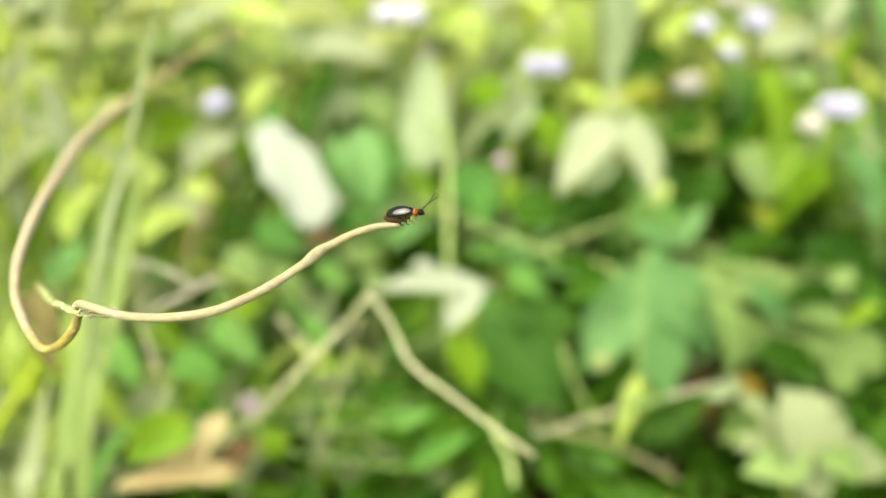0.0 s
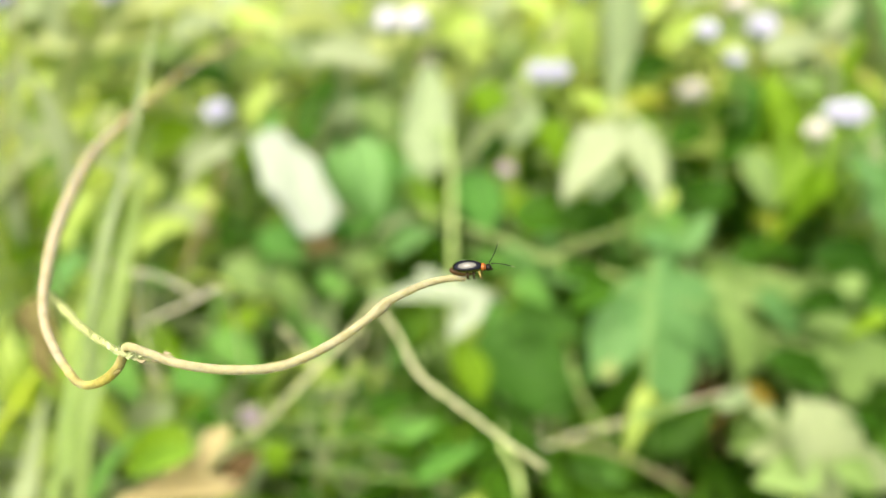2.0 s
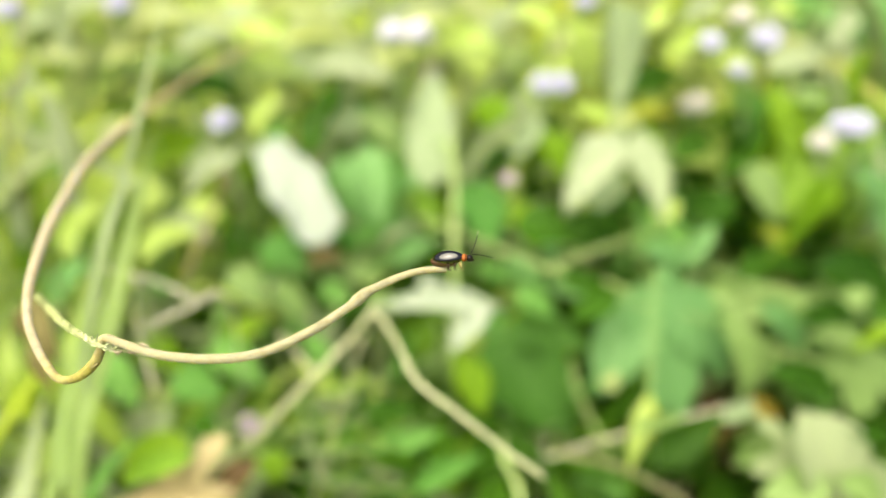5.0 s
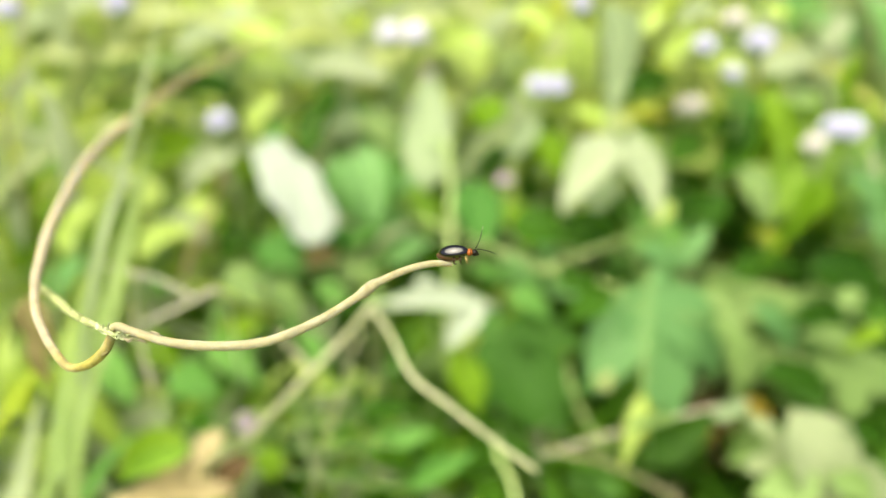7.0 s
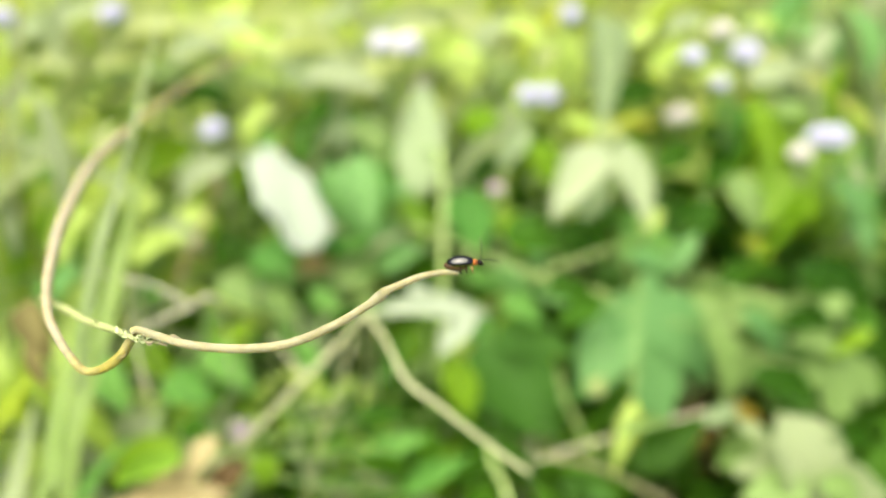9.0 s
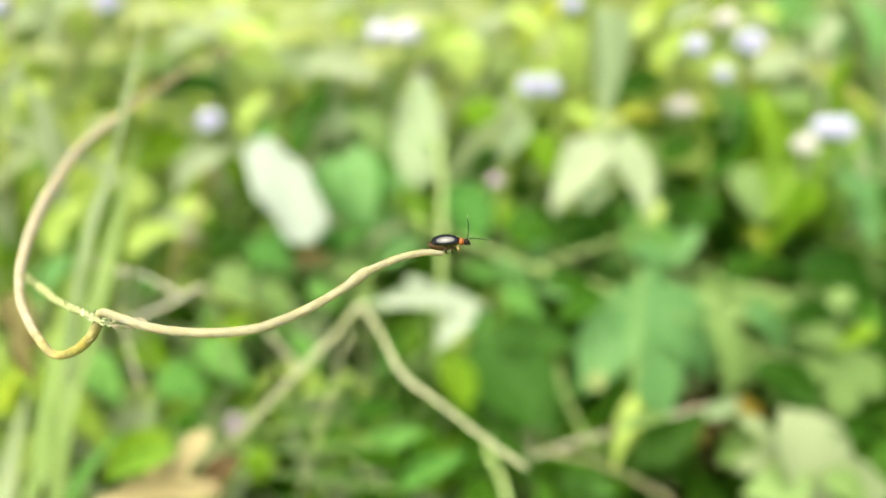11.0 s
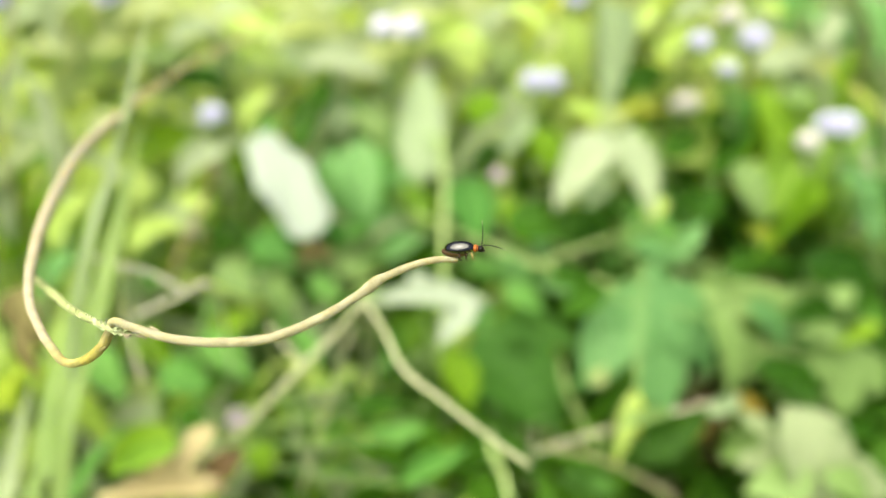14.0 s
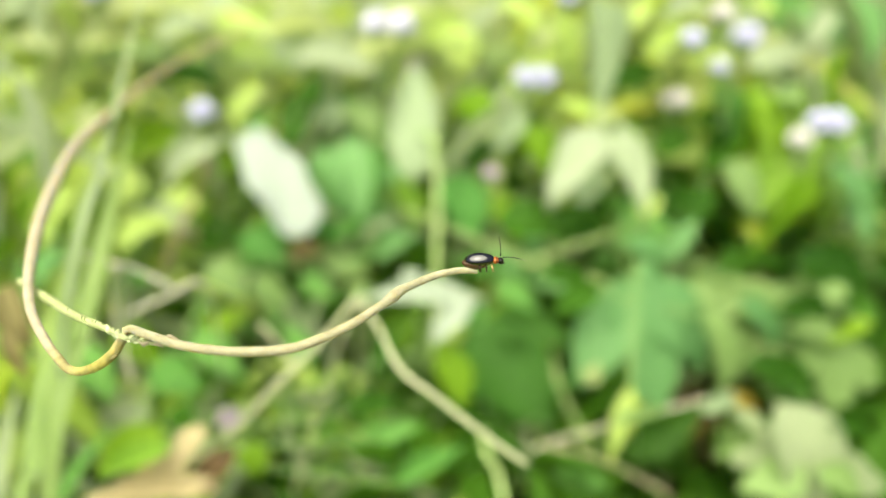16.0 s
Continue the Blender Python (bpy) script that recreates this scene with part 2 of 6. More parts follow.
def ball(name, radii, rings=10, sides=16, shape=None):
    """A rounded body with its own profile: shape(v) may move each unit-sphere point."""
    verts, faces = [], []
    for i in range(rings + 1):
        th = math.pi * i / rings
        for k in range(sides):
            ph = 2 * math.pi * k / sides
            v = Vector((-math.cos(th), math.sin(th) * math.cos(ph), math.sin(th) * math.sin(ph)))
            if shape:
                v = shape(v)
            verts.append((v.x * radii[0], v.y * radii[1], v.z * radii[2]))
    for i in range(rings):
        for k in range(sides):
            faces.append((i * sides + k, (i + 1) * sides + k, (i + 1) * sides + (k + 1) % sides, i * sides + (k + 1) % sides))
    return mesh(name, verts, faces)


# ---- leaves: unit meshes of length 1 and width 1, scaled where they grow ----
PROFILES = {
    "ovate": lambda t: 0.5 * math.sin(math.pi * t ** 0.72) ** 0.85,
    "lance": lambda t: 0.5 * math.sin(math.pi * t ** 0.85) ** 1.15,
    "blade": lambda t: 0.5 * min(1, 0.55 + t * 1.2) * (1 - t ** 3.0) ** 0.8,
    "ragged": lambda t: 0.5 * math.sin(math.pi * t ** 0.8) ** 0.55 * (0.86 + 0.10 * math.sin(13 * t) + 0.06 * math.sin(29 * t + 1)),
    "rounded": lambda t: 0.5 * max(0.0, 1 - abs(2 * t - 1) ** 4) ** 0.5 * (0.91 + 0.09 * math.cos(4 * math.pi * t + 0.4)) * (0.86 + 0.17 * t),
}


def leaf_mesh(kind, curl, fold, wave, seed):
    rng = random.Random(seed)
    rows, cols = (29, 6) if kind in ("ragged", "rounded") else (9, 4)
    verts, faces = [], []
    for i in range(rows):
        t = i / (rows - 1)
        w = max(PROFILES[kind](t), 0.004)
        for j in range(cols + 1):
            s = 2 * j / cols - 1
            y = s * w * (1 + 0.05 * (rng.random() - 0.5))
            z = fold * abs(s) * w - curl * (t - 0.45) ** 2 + wave * math.sin(7 * t + 3 * s + seed) * abs(s) * 0.5
            verts.append((t, y, z))
    for i in range(rows - 1):
        for j in range(cols):
            a = i * (cols + 1) + j
            faces.append((a, a + cols + 1, a + cols + 2, a + 1))
    return mesh(kind + "_leaf", verts, faces)


def lobed_mesh(lobes, seed):
    """A palmate leaf: lobes are (angle, reach, breadth) about the stalk's end."""
    rng = random.Random(seed)
    n, rings = 72, 4
    verts, faces = [(0.0, 0.0, 0.0)], []
    for k in range(n):
        ang = -math.pi + 2 * math.pi * k / n
        r = 0.16
        for a, reach, breadth in lobes:
            d = (ang - radians(a)) / radians(breadth)
            r = max(r, reach * max(0.0, 1 - abs(d) ** 2.2) ** 0.6)
        r *= 1 + 0.05 * math.sin(ang * 17 + seed) + 0.03 * (rng.random() - 0.5)
        for j in range(1, rings + 1):
            q = r * j / rings
            fold = min(abs(ang - radians(a)) for a, _, _ in lobes)
            verts.append((q * math.cos(ang), q * math.sin(ang), 0.10 * q * min(fold, 0.6) - 0.16 * q * q))
    for k in range(n):
        a, b = 1 + k * rings, 1 + (k + 1) % n * rings
        faces.append((0, a, b))
        for j in range(rings - 1):
            faces.append((a + j, a + j + 1, b + j + 1, b + j))
    return mesh("lobed_leaf", verts, faces)


BANK = {}
HUBS = {}          # where each plant's stem ends and its leaf stalks begin


def leaf_data(kind, variant, mat):
    key = (kind, variant, mat.name)
    if key not in BANK:
        if kind == "lobed":
            me = lobed_mesh([(0, 1.0, 34), (62, 0.85, 30), (-62, 0.85, 30), (125, 0.5, 28), (-125, 0.5, 28)], variant)
        elif kind == "trident":
            me = lobed_mesh([(0, 1.0, 42), (58, 0.95, 36), (-58, 0.95, 36)], variant)
        else:
            rng = random.Random(variant * 7 + len(kind))
            if kind.startswith("flat_"):
                me = leaf_mesh(kind[5:], 0.12 + 0.1 * variant, 0.08, 0.10, variant)
            else:
                me = leaf_mesh(kind, rng.uniform(-0.1, 0.45), rng.uniform(0.05, 0.5), rng.uniform(0, 0.12), variant)
        me.materials.append(mat)
        BANK[key] = me
    return BANK[key]


def leaf(plant, base, tip, width, mat, kind="ovate", variant=0, roll=0, label=""):
    """One leaf under its plant, from where it is attached to its tip, with its face turned up and toward the camera."""
    base, tip = Vector(base), Vector(tip)
    along = tip - base
    size = along.length
    along.normalize()
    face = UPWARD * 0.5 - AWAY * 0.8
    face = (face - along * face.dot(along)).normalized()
    face = Matrix.Rotation(radians(roll), 3, along) @ face
    side = face.cross(along)
    m = Matrix((along * size, side * width, face * size)).transposed().to_4x4()
    m.translation = base - plant.location
    hub = HUBS.get(plant.name)
    if hub is not None and 0.002 < (base - hub).length < 0.2:
        bow = (hub + base) / 2 + AWAY * 0.006 - UPWARD * 0.002
        stalk(plant, [hub, bow, base + along * size * 0.05], 0.0006, 0.0004, STEM_GREEN, "leaf_stalk", sides=5)
    return part("leaf", leaf_data(kind, variant % 4, mat), mat, plant, label, m)


def ground_height(x, y):
    """Level ground under the camera that rises as a bank behind the plants; its unseen upper part is added to darken
    the beetle's reflections.
    """
    t = min(max((y - 0.5) / 2.2, 0), 1)
    return 1.7 * t * t * (3 - 2 * t) + 0.006 * math.sin(9 * x + 5 * y) + 0.004 * math.sin(23 * y - 14 * x)


def foot(p):
    return Vector((p[0], p[1], ground_height(p[0], p[1]) - 0.004))


def stalk(plant, pts, r0, r1, mat, name="stem", label="", sides=7):
    """A stem through the points, in the plant's space, thinning from r0 to r1."""
    n = len(pts)
    if name == "stem":
        HUBS[plant.name] = Vector(pts[-1])
    rel = [(Vector(p) - plant.location, r0 + (r1 - r0) * i / (n - 1)) for i, p in enumerate(pts)]
    return part(name, tube(name, rel, sides, 4), mat, plant, label)


# ---- the ground ----
def make_ground():
    xs = [-60, -12, -4] + [x * 0.1 - 2 for x in range(41)] + [4, 12, 60]
    ys = [-60, -12, -4, -2] + [y * 0.1 - 1 for y in range(43)] + [4, 8, 20, 80]
    verts = [(x, y, ground_height(x, y)) for y in ys for x in xs]
    n = len(xs)
    faces = [(j * n + i, j * n + i + 1, (j + 1) * n + i + 1, (j + 1) * n + i) for j in range(len(ys) - 1) for i in range(n - 1)]
    ob = new("ground", mesh("ground", verts, faces))
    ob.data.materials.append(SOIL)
    tagged(ob, "dark brown soil under the weeds, rising as a bank", "ground", kind="structure")


make_ground()


BARE = (0.1778, 0.3174, -0.0267)          # a patch of open soil


def undergrowth(name, label, mat, seed, count, low, high, spots, near=False):
    """Countless small leaves low over the soil, in one mesh."""
    rng = random.Random(seed)
    verts, faces = [], []
    for _ in range(count):
        x0, x1, y0, y1 = rng.choice(spots)
        x, y = rng.gauss((x0 + x1) / 2, (x1 - x0) / 3), rng.gauss((y0 + y1) / 2, (y1 - y0) / 3)
        if (y > 0.16) if near else (y < 0.1):
            continue
        if math.hypot((x - BARE[0]) / 0.075, (y - BARE[1]) / 0.06) < 1:
            continue
        z = ground_height(x, y) + rng.uniform(low, high)
        ln = rng.uniform(0.018, 0.05)
        wd = ln * rng.uniform(0.22, 0.5)
        m = Matrix.LocRotScale((x, y, z), Euler((rng.uniform(-0.7, 0.9), rng.uniform(-0.7, 0.7), rng.uniform(0, 6.3))), None)
        c = len(verts)
        for px, py, pz in ((0, 0, 0), (0.35, 0.5, 0.06), (0.75, 0.34, 0.03), (1, 0, -0.12), (0.75, -0.34, 0.03), (0.35, -0.5, 0.06), (0.4, 0, -0.03)):
            verts.append(m @ Vector((px * ln, py * wd, pz * ln)))
        for k in range(6):
            faces.append((c + k, c + (k + 1) % 6, c + 6))
    ob = new(name, mesh(name, verts, faces))
    ob.data.materials.append(mat)
    tagged(ob, label, "undergrowth", kind="stuff")


def meadow():
    """Rougher weeds and grass all round, out to where the ground flattens again."""
    rng = random.Random(12)
    verts, faces = [], []
    for _ in range(26000):
        x, y = rng.gauss(0, 2.6), rng.gauss(1.0, 2.6)
        if abs(x) < 0.6 and 0.12 < y < 1.2 or math.hypot(x, y) < 0.3:
            continue
        z = ground_height(x, y)
        ln, wd = rng.uniform(0.08, 0.22), rng.uniform(0.008, 0.03)
        a = rng.uniform(0, 6.28)
        lean = rng.uniform(0.15, 0.9)
        d = Vector((math.cos(a) * lean, math.sin(a) * lean, 1)).normalized()
        side = Vector((-math.sin(a), math.cos(a), 0)) * wd
        root = Vector((x, y, z))
        mid, tip = root + d * ln * 0.6, root + d * ln + Vector((d.x, d.y, -0.4)) * ln * 0.3
        c = len(verts)
        verts += [root - side * 0.4, root + side * 0.4, mid + side, mid - side, tip]
        faces += [(c, c + 1, c + 2, c + 3), (c + 3, c + 2, c + 4)]
    ob = new("meadow", mesh("meadow", verts, faces))
    ob.data.materials.append(GRASSY)
    tagged(ob, "rough green weeds and grass all round", "grass", kind="stuff")


meadow()
# dark tone for shaded gaps, pale tone for the sunlit bank
undergrowth("undergrowth", "low dark green weeds with shade in their colour, covering the soil", UNDER_SHADE, 3, 11000, 0.0, 0.06,
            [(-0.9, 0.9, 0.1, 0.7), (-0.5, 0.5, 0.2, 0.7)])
undergrowth("undergrowth", "yellow-green weeds with sunlight in their colour, covering the bank", UNDER_SUNLIT, 4, 22000, 0.01, 0.09,
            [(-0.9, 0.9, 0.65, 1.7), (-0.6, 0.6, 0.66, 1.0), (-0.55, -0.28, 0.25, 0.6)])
# out of view: pale leaves added to bounce light onto the tendril's underside
undergrowth("undergrowth", "unseen yellow-green weeds added to bounce light under the tendril", UNDER_SUNLIT, 6, 7000, 0.0, 0.07,
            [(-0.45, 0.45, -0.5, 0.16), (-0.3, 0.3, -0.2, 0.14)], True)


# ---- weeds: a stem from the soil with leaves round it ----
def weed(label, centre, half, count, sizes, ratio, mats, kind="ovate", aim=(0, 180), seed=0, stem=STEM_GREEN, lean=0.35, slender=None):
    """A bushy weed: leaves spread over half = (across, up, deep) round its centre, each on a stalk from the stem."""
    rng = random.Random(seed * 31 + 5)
    slender = slender or (DULL if DEEP_SHADE in mats else PALE if LIME in mats else WAN)
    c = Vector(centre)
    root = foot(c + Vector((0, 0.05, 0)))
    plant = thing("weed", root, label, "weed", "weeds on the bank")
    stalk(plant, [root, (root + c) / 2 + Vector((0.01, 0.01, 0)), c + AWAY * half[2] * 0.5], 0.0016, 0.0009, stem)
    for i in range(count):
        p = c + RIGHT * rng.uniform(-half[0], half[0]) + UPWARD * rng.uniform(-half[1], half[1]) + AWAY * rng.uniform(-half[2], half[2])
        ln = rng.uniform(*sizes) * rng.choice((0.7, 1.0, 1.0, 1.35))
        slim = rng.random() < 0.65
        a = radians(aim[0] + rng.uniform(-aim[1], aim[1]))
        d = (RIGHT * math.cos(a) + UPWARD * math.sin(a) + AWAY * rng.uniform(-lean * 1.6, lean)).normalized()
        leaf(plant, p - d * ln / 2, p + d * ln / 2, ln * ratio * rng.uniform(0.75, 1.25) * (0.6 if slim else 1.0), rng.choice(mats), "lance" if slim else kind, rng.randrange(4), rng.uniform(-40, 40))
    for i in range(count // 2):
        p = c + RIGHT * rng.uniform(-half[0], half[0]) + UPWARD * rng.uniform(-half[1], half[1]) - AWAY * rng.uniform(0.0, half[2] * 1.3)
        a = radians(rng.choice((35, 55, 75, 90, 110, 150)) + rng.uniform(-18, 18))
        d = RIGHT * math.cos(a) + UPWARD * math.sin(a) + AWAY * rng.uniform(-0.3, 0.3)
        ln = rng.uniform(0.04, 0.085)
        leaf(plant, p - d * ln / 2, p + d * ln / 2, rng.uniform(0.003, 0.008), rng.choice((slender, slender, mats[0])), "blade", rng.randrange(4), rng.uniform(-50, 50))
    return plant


# pale leaf mixes at the top put the sunlit look into the colour
weed("yellow-green weed with sunlight in its colour at the top of the bank", (-0.1235, 0.5036, 0.1775), (0.09345, 0.0325, 0.06), 34, (0.03, 0.06), 0.34, [LIME, CREAMY, PALE], "lance", (10, 50), 1, slender=CREAMY)
weed("yellow-green weed with sunlight in its colour at the top of the bank", (0.0471, 0.5036, 0.1775), (0.08938, 0.0325, 0.06), 34, (0.03, 0.06), 0.36, [LIME, CREAMY, PALE, PALE], "lance", (60, 60), 2, slender=CREAMY)
weed("yellow-green weed with sunlight in its colour at the top of the bank", (0.1893, 0.5036, 0.1775), (0.08126, 0.02844, 0.06), 30, (0.03, 0.06), 0.36, [LIME, CREAMY, PALE], "lance", (20, 60), 3, slender=CREAMY)
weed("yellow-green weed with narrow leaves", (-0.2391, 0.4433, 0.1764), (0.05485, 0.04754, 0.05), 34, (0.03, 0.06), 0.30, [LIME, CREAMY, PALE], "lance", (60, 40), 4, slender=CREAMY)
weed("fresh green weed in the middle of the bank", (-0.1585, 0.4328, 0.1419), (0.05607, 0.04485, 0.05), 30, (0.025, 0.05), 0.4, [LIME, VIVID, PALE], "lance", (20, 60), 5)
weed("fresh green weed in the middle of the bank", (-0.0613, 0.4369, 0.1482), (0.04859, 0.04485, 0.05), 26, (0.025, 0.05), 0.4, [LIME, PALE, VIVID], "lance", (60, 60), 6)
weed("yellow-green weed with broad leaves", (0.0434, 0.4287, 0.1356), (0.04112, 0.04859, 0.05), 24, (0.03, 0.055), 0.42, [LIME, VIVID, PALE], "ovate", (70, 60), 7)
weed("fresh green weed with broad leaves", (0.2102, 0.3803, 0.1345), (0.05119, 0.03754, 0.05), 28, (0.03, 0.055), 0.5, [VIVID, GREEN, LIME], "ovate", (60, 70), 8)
# these two have the shade painted into dark leaf colours
weed("deep green weed with shade in its leaf colour", (0.2435, 0.3696, 0.063), (0.05485, 0.04022, 0.05), 24, (0.03, 0.05), 0.5, [DEEP_SHADE, DEEP_SHADE, SHADE_GREEN], "ovate", (60, 90), 9)
weed("deep green weed with shade in its leaf colour", (0.174, 0.4198, 0.0851), (0.05461, 0.04681, 0.05), 22, (0.03, 0.05), 0.5, [DEEP_SHADE, DEEP_SHADE, GREEN], "ovate", (60, 90), 10)
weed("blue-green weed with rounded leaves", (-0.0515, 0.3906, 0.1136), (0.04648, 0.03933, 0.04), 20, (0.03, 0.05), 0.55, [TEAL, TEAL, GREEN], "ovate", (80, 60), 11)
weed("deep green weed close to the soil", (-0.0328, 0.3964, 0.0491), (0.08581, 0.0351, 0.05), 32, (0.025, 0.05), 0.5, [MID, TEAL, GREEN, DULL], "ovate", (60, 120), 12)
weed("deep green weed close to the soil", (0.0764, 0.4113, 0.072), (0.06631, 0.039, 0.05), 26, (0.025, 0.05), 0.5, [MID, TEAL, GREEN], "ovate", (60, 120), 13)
weed("green weed low over the soil", (0.0312, 0.2914, 0.0343), (0.05526, 0.03575, 0.04), 30, (0.025, 0.05), 0.55, [TEAL, DEEP_SHADE, DEEP_SHADE, GREEN], "ovate", (60, 120), 14)
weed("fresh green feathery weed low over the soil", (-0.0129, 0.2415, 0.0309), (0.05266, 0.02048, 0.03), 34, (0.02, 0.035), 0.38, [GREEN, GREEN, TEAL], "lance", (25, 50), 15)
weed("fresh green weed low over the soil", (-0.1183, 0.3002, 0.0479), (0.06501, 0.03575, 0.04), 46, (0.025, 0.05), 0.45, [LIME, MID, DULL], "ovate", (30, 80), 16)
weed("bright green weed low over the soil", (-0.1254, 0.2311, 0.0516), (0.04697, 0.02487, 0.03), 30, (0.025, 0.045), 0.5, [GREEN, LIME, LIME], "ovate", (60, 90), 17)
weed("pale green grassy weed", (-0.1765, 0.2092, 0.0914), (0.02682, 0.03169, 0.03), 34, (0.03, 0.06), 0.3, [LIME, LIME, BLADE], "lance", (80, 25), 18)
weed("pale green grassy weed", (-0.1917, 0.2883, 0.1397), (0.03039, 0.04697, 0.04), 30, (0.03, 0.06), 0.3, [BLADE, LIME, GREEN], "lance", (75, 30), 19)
weed("mixed green weed on the shaded side", (-0.1622, 0.388, 0.0729), (0.05607, 0.04112, 0.04), 28, (0.025, 0.05), 0.45, [GREEN, DEEP_SHADE, LIME], "ovate", (45, 90), 20)
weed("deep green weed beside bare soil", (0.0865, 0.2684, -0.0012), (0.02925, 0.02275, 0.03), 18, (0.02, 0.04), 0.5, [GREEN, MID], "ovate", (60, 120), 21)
# dark leaf mix stands for the shade on this side
weed("deep green weed beside bare soil", (0.2375, 0.3115, 0.0286), (0.04095, 0.04095, 0.04), 22, (0.025, 0.05), 0.5, [DEEP_SHADE, DEEP_SHADE, SHADE_GREEN], "ovate", (60, 120), 22)
weed("green weed beside bare soil", (0.1556, 0.3245, 0.0486), (0.06143, 0.0273, 0.04), 20, (0.025, 0.05), 0.5, [DEEP_SHADE, GREEN, TEAL], "ovate", (60, 120), 23)
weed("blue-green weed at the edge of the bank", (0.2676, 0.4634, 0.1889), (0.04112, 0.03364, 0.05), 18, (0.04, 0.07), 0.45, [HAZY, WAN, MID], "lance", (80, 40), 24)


# ---- flowers: fluffy heads on thin stalks ----
def tuft_mesh(seed):
    rng = random.Random(seed)
    verts, faces = [], []
    for i in range(70):
        z = rng.uniform(-0.1, 1)
        a = i * 2.399
        s = math.sqrt(max(0, 1 - z * z))
        d = Vector((s * math.cos(a), s * math.sin(a), z)).normalized()
        side = d.orthogonal().normalized()
        other = d.cross(side)
        ln, w = rng.uniform(0.85, 1.1), 0.16
        c = len(verts)
        verts += [d * 0.2 + side * 0.05, d * 0.2 - side * 0.05, d * ln + side * w, d * ln + other * w, d * ln - side * w, d * ln - other * w, d * (ln + 0.1)]
        faces += [(c, c + 2, c + 3), (c, c + 3, c + 4, c + 1), (c + 1, c + 4, c + 5), (c, c + 1, c + 5, c + 2), (c + 2, c + 6, c + 3), (c + 3, c + 6, c + 4), (c + 4, c + 6, c + 5), (c + 5, c + 6, c + 2)]
    return mesh("floret_tuft", verts, faces)


def cup_mesh():
    return ball("calyx", (1, 1, 1), 6, 10, lambda v: Vector((v.x * 0.75, v.y * 0.75, min(v.z, 0.25) * 0.9 - 0.2)))


TUFTS = {}


def flower_head(plant, at, r, mat):
    if mat.name not in TUFTS:
        TUFTS[mat.name] = (tuft_mesh(len(TUFTS)), cup_mesh())
    tuft, cup = TUFTS[mat.name]
    up = (UPWARD * 0.8 - AWAY * 0.6).normalized()
    q = up.to_track_quat("Z", "Y")
    m = Matrix.LocRotScale(Vector(at) - up * r * 0.4 - plant.location, q, (r, r, r))
    part("floret_tuft", tuft, mat, plant, m=m)
    part("calyx", cup, STEM_GREEN, plant, m=m)


def flower(label, heads, root, bend=(0, 0, 0), stem=STEM_GREEN, thick=0.0008):
    """heads: (place, radius, material). One stalk from the soil, forking to each head."""
    first = Vector(heads[0][0])
    root = foot(root)
    plant = thing("wild_flower", root, label, "flower", "wild flowers on the bank")
    fork = first * 0.8 + root * 0.2 + Vector(bend)
    stalk(plant, [root, (root + fork) / 2 + Vector(bend) * 0.6, fork], thick * 1.5, thick, stem)
    for at, r, mat in heads:
        stalk(plant, [fork, (fork + Vector(at)) / 2 + Vector((0, 0, 0.002)), Vector(at) - UPWARD * r * 0.5], thick, thick * 0.8, stem, "flower_stalk", sides=6)
        flower_head(plant, at, r, mat)


flower("twin fluffy lilac-white flower heads on a thin stalk", [((-0.026, 0.3429, 0.2238), 0.0062, WHITE_FLORET), ((-0.0133, 0.3429, 0.2238), 0.0062, WHITE_FLORET)], (-0.0218, 0.3785, 0.1316))
flower("fluffy lilac-white flower head", [((-0.1139, 0.3329, 0.1827), 0.00633, LILAC)], (-0.1373, 0.377, 0.0927))
flower("twin fluffy lilac-white flower heads on a slanting stalk", [((0.0491, 0.3486, 0.1958), 0.00614, LILAC), ((0.0591, 0.3486, 0.1958), 0.00614, LILAC)], (0.0057, 0.3731, 0.0867), stem=STEM_PALE, thick=0.0014)
flower("cluster of lilac and ivory flower heads", [((0.1504, 0.3309, 0.2237), 0.0067, LILAC), ((0.1244, 0.3301, 0.2224), 0.0055, LILAC), ((0.1389, 0.3368, 0.2327), 0.00536, IVORY), ((0.1417, 0.3325, 0.2078), 0.0046, LILAC)], (0.1659, 0.3785, 0.1316))
flower("ivory flower head on a yellowish stalk", [((0.1443, 0.3811, 0.1725), 0.0065, IVORY), ((0.1391, 0.3806, 0.1717), 0.0052, IVORY)], (0.1283, 0.4193, 0.1028), stem=STEM_PALE)
flower("fluffy lilac flower head beside a fading ivory one", [((0.1992, 0.3183, 0.1858), 0.00691, LILAC), ((0.1912, 0.3181, 0.1856), 0.00608, LILAC), ((0.1821, 0.3136, 0.1786), 0.00553, IVORY)], (0.2631, 0.3524, 0.0915))
flower("fluffy lilac-white flower head", [((0.0714, 0.3719, 0.2316), 0.00585, LILAC)], (0.0915, 0.4159, 0.1526))
flower("fluffy lilac-white flower head", [((-0.1688, 0.3717, 0.2314), 0.00673, LILAC)], (-0.2052, 0.4159, 0.1526))
flower("fluffy lilac-white flower head", [((-0.2255, 0.3703, 0.2292), 0.00673, LILAC)], (-0.2696, 0.4159, 0.1526))
flower("small dull mauve flower bud", [((0.0297, 0.2992, 0.1656), 0.00381, MAUVE)], (0.0396, 0.3901, 0.076))
flower("small dull mauve flower bud", [((-0.0082, 0.41, 0.1803), 0.0041, MAUVE)], (-0.0052, 0.4226, 0.1262))
flower("mauve flower bud close to the soil", [((-0.082, 0.2038, 0.1014), 0.00471, MAUVE)], (-0.1118, 0.2666, -0.0039))


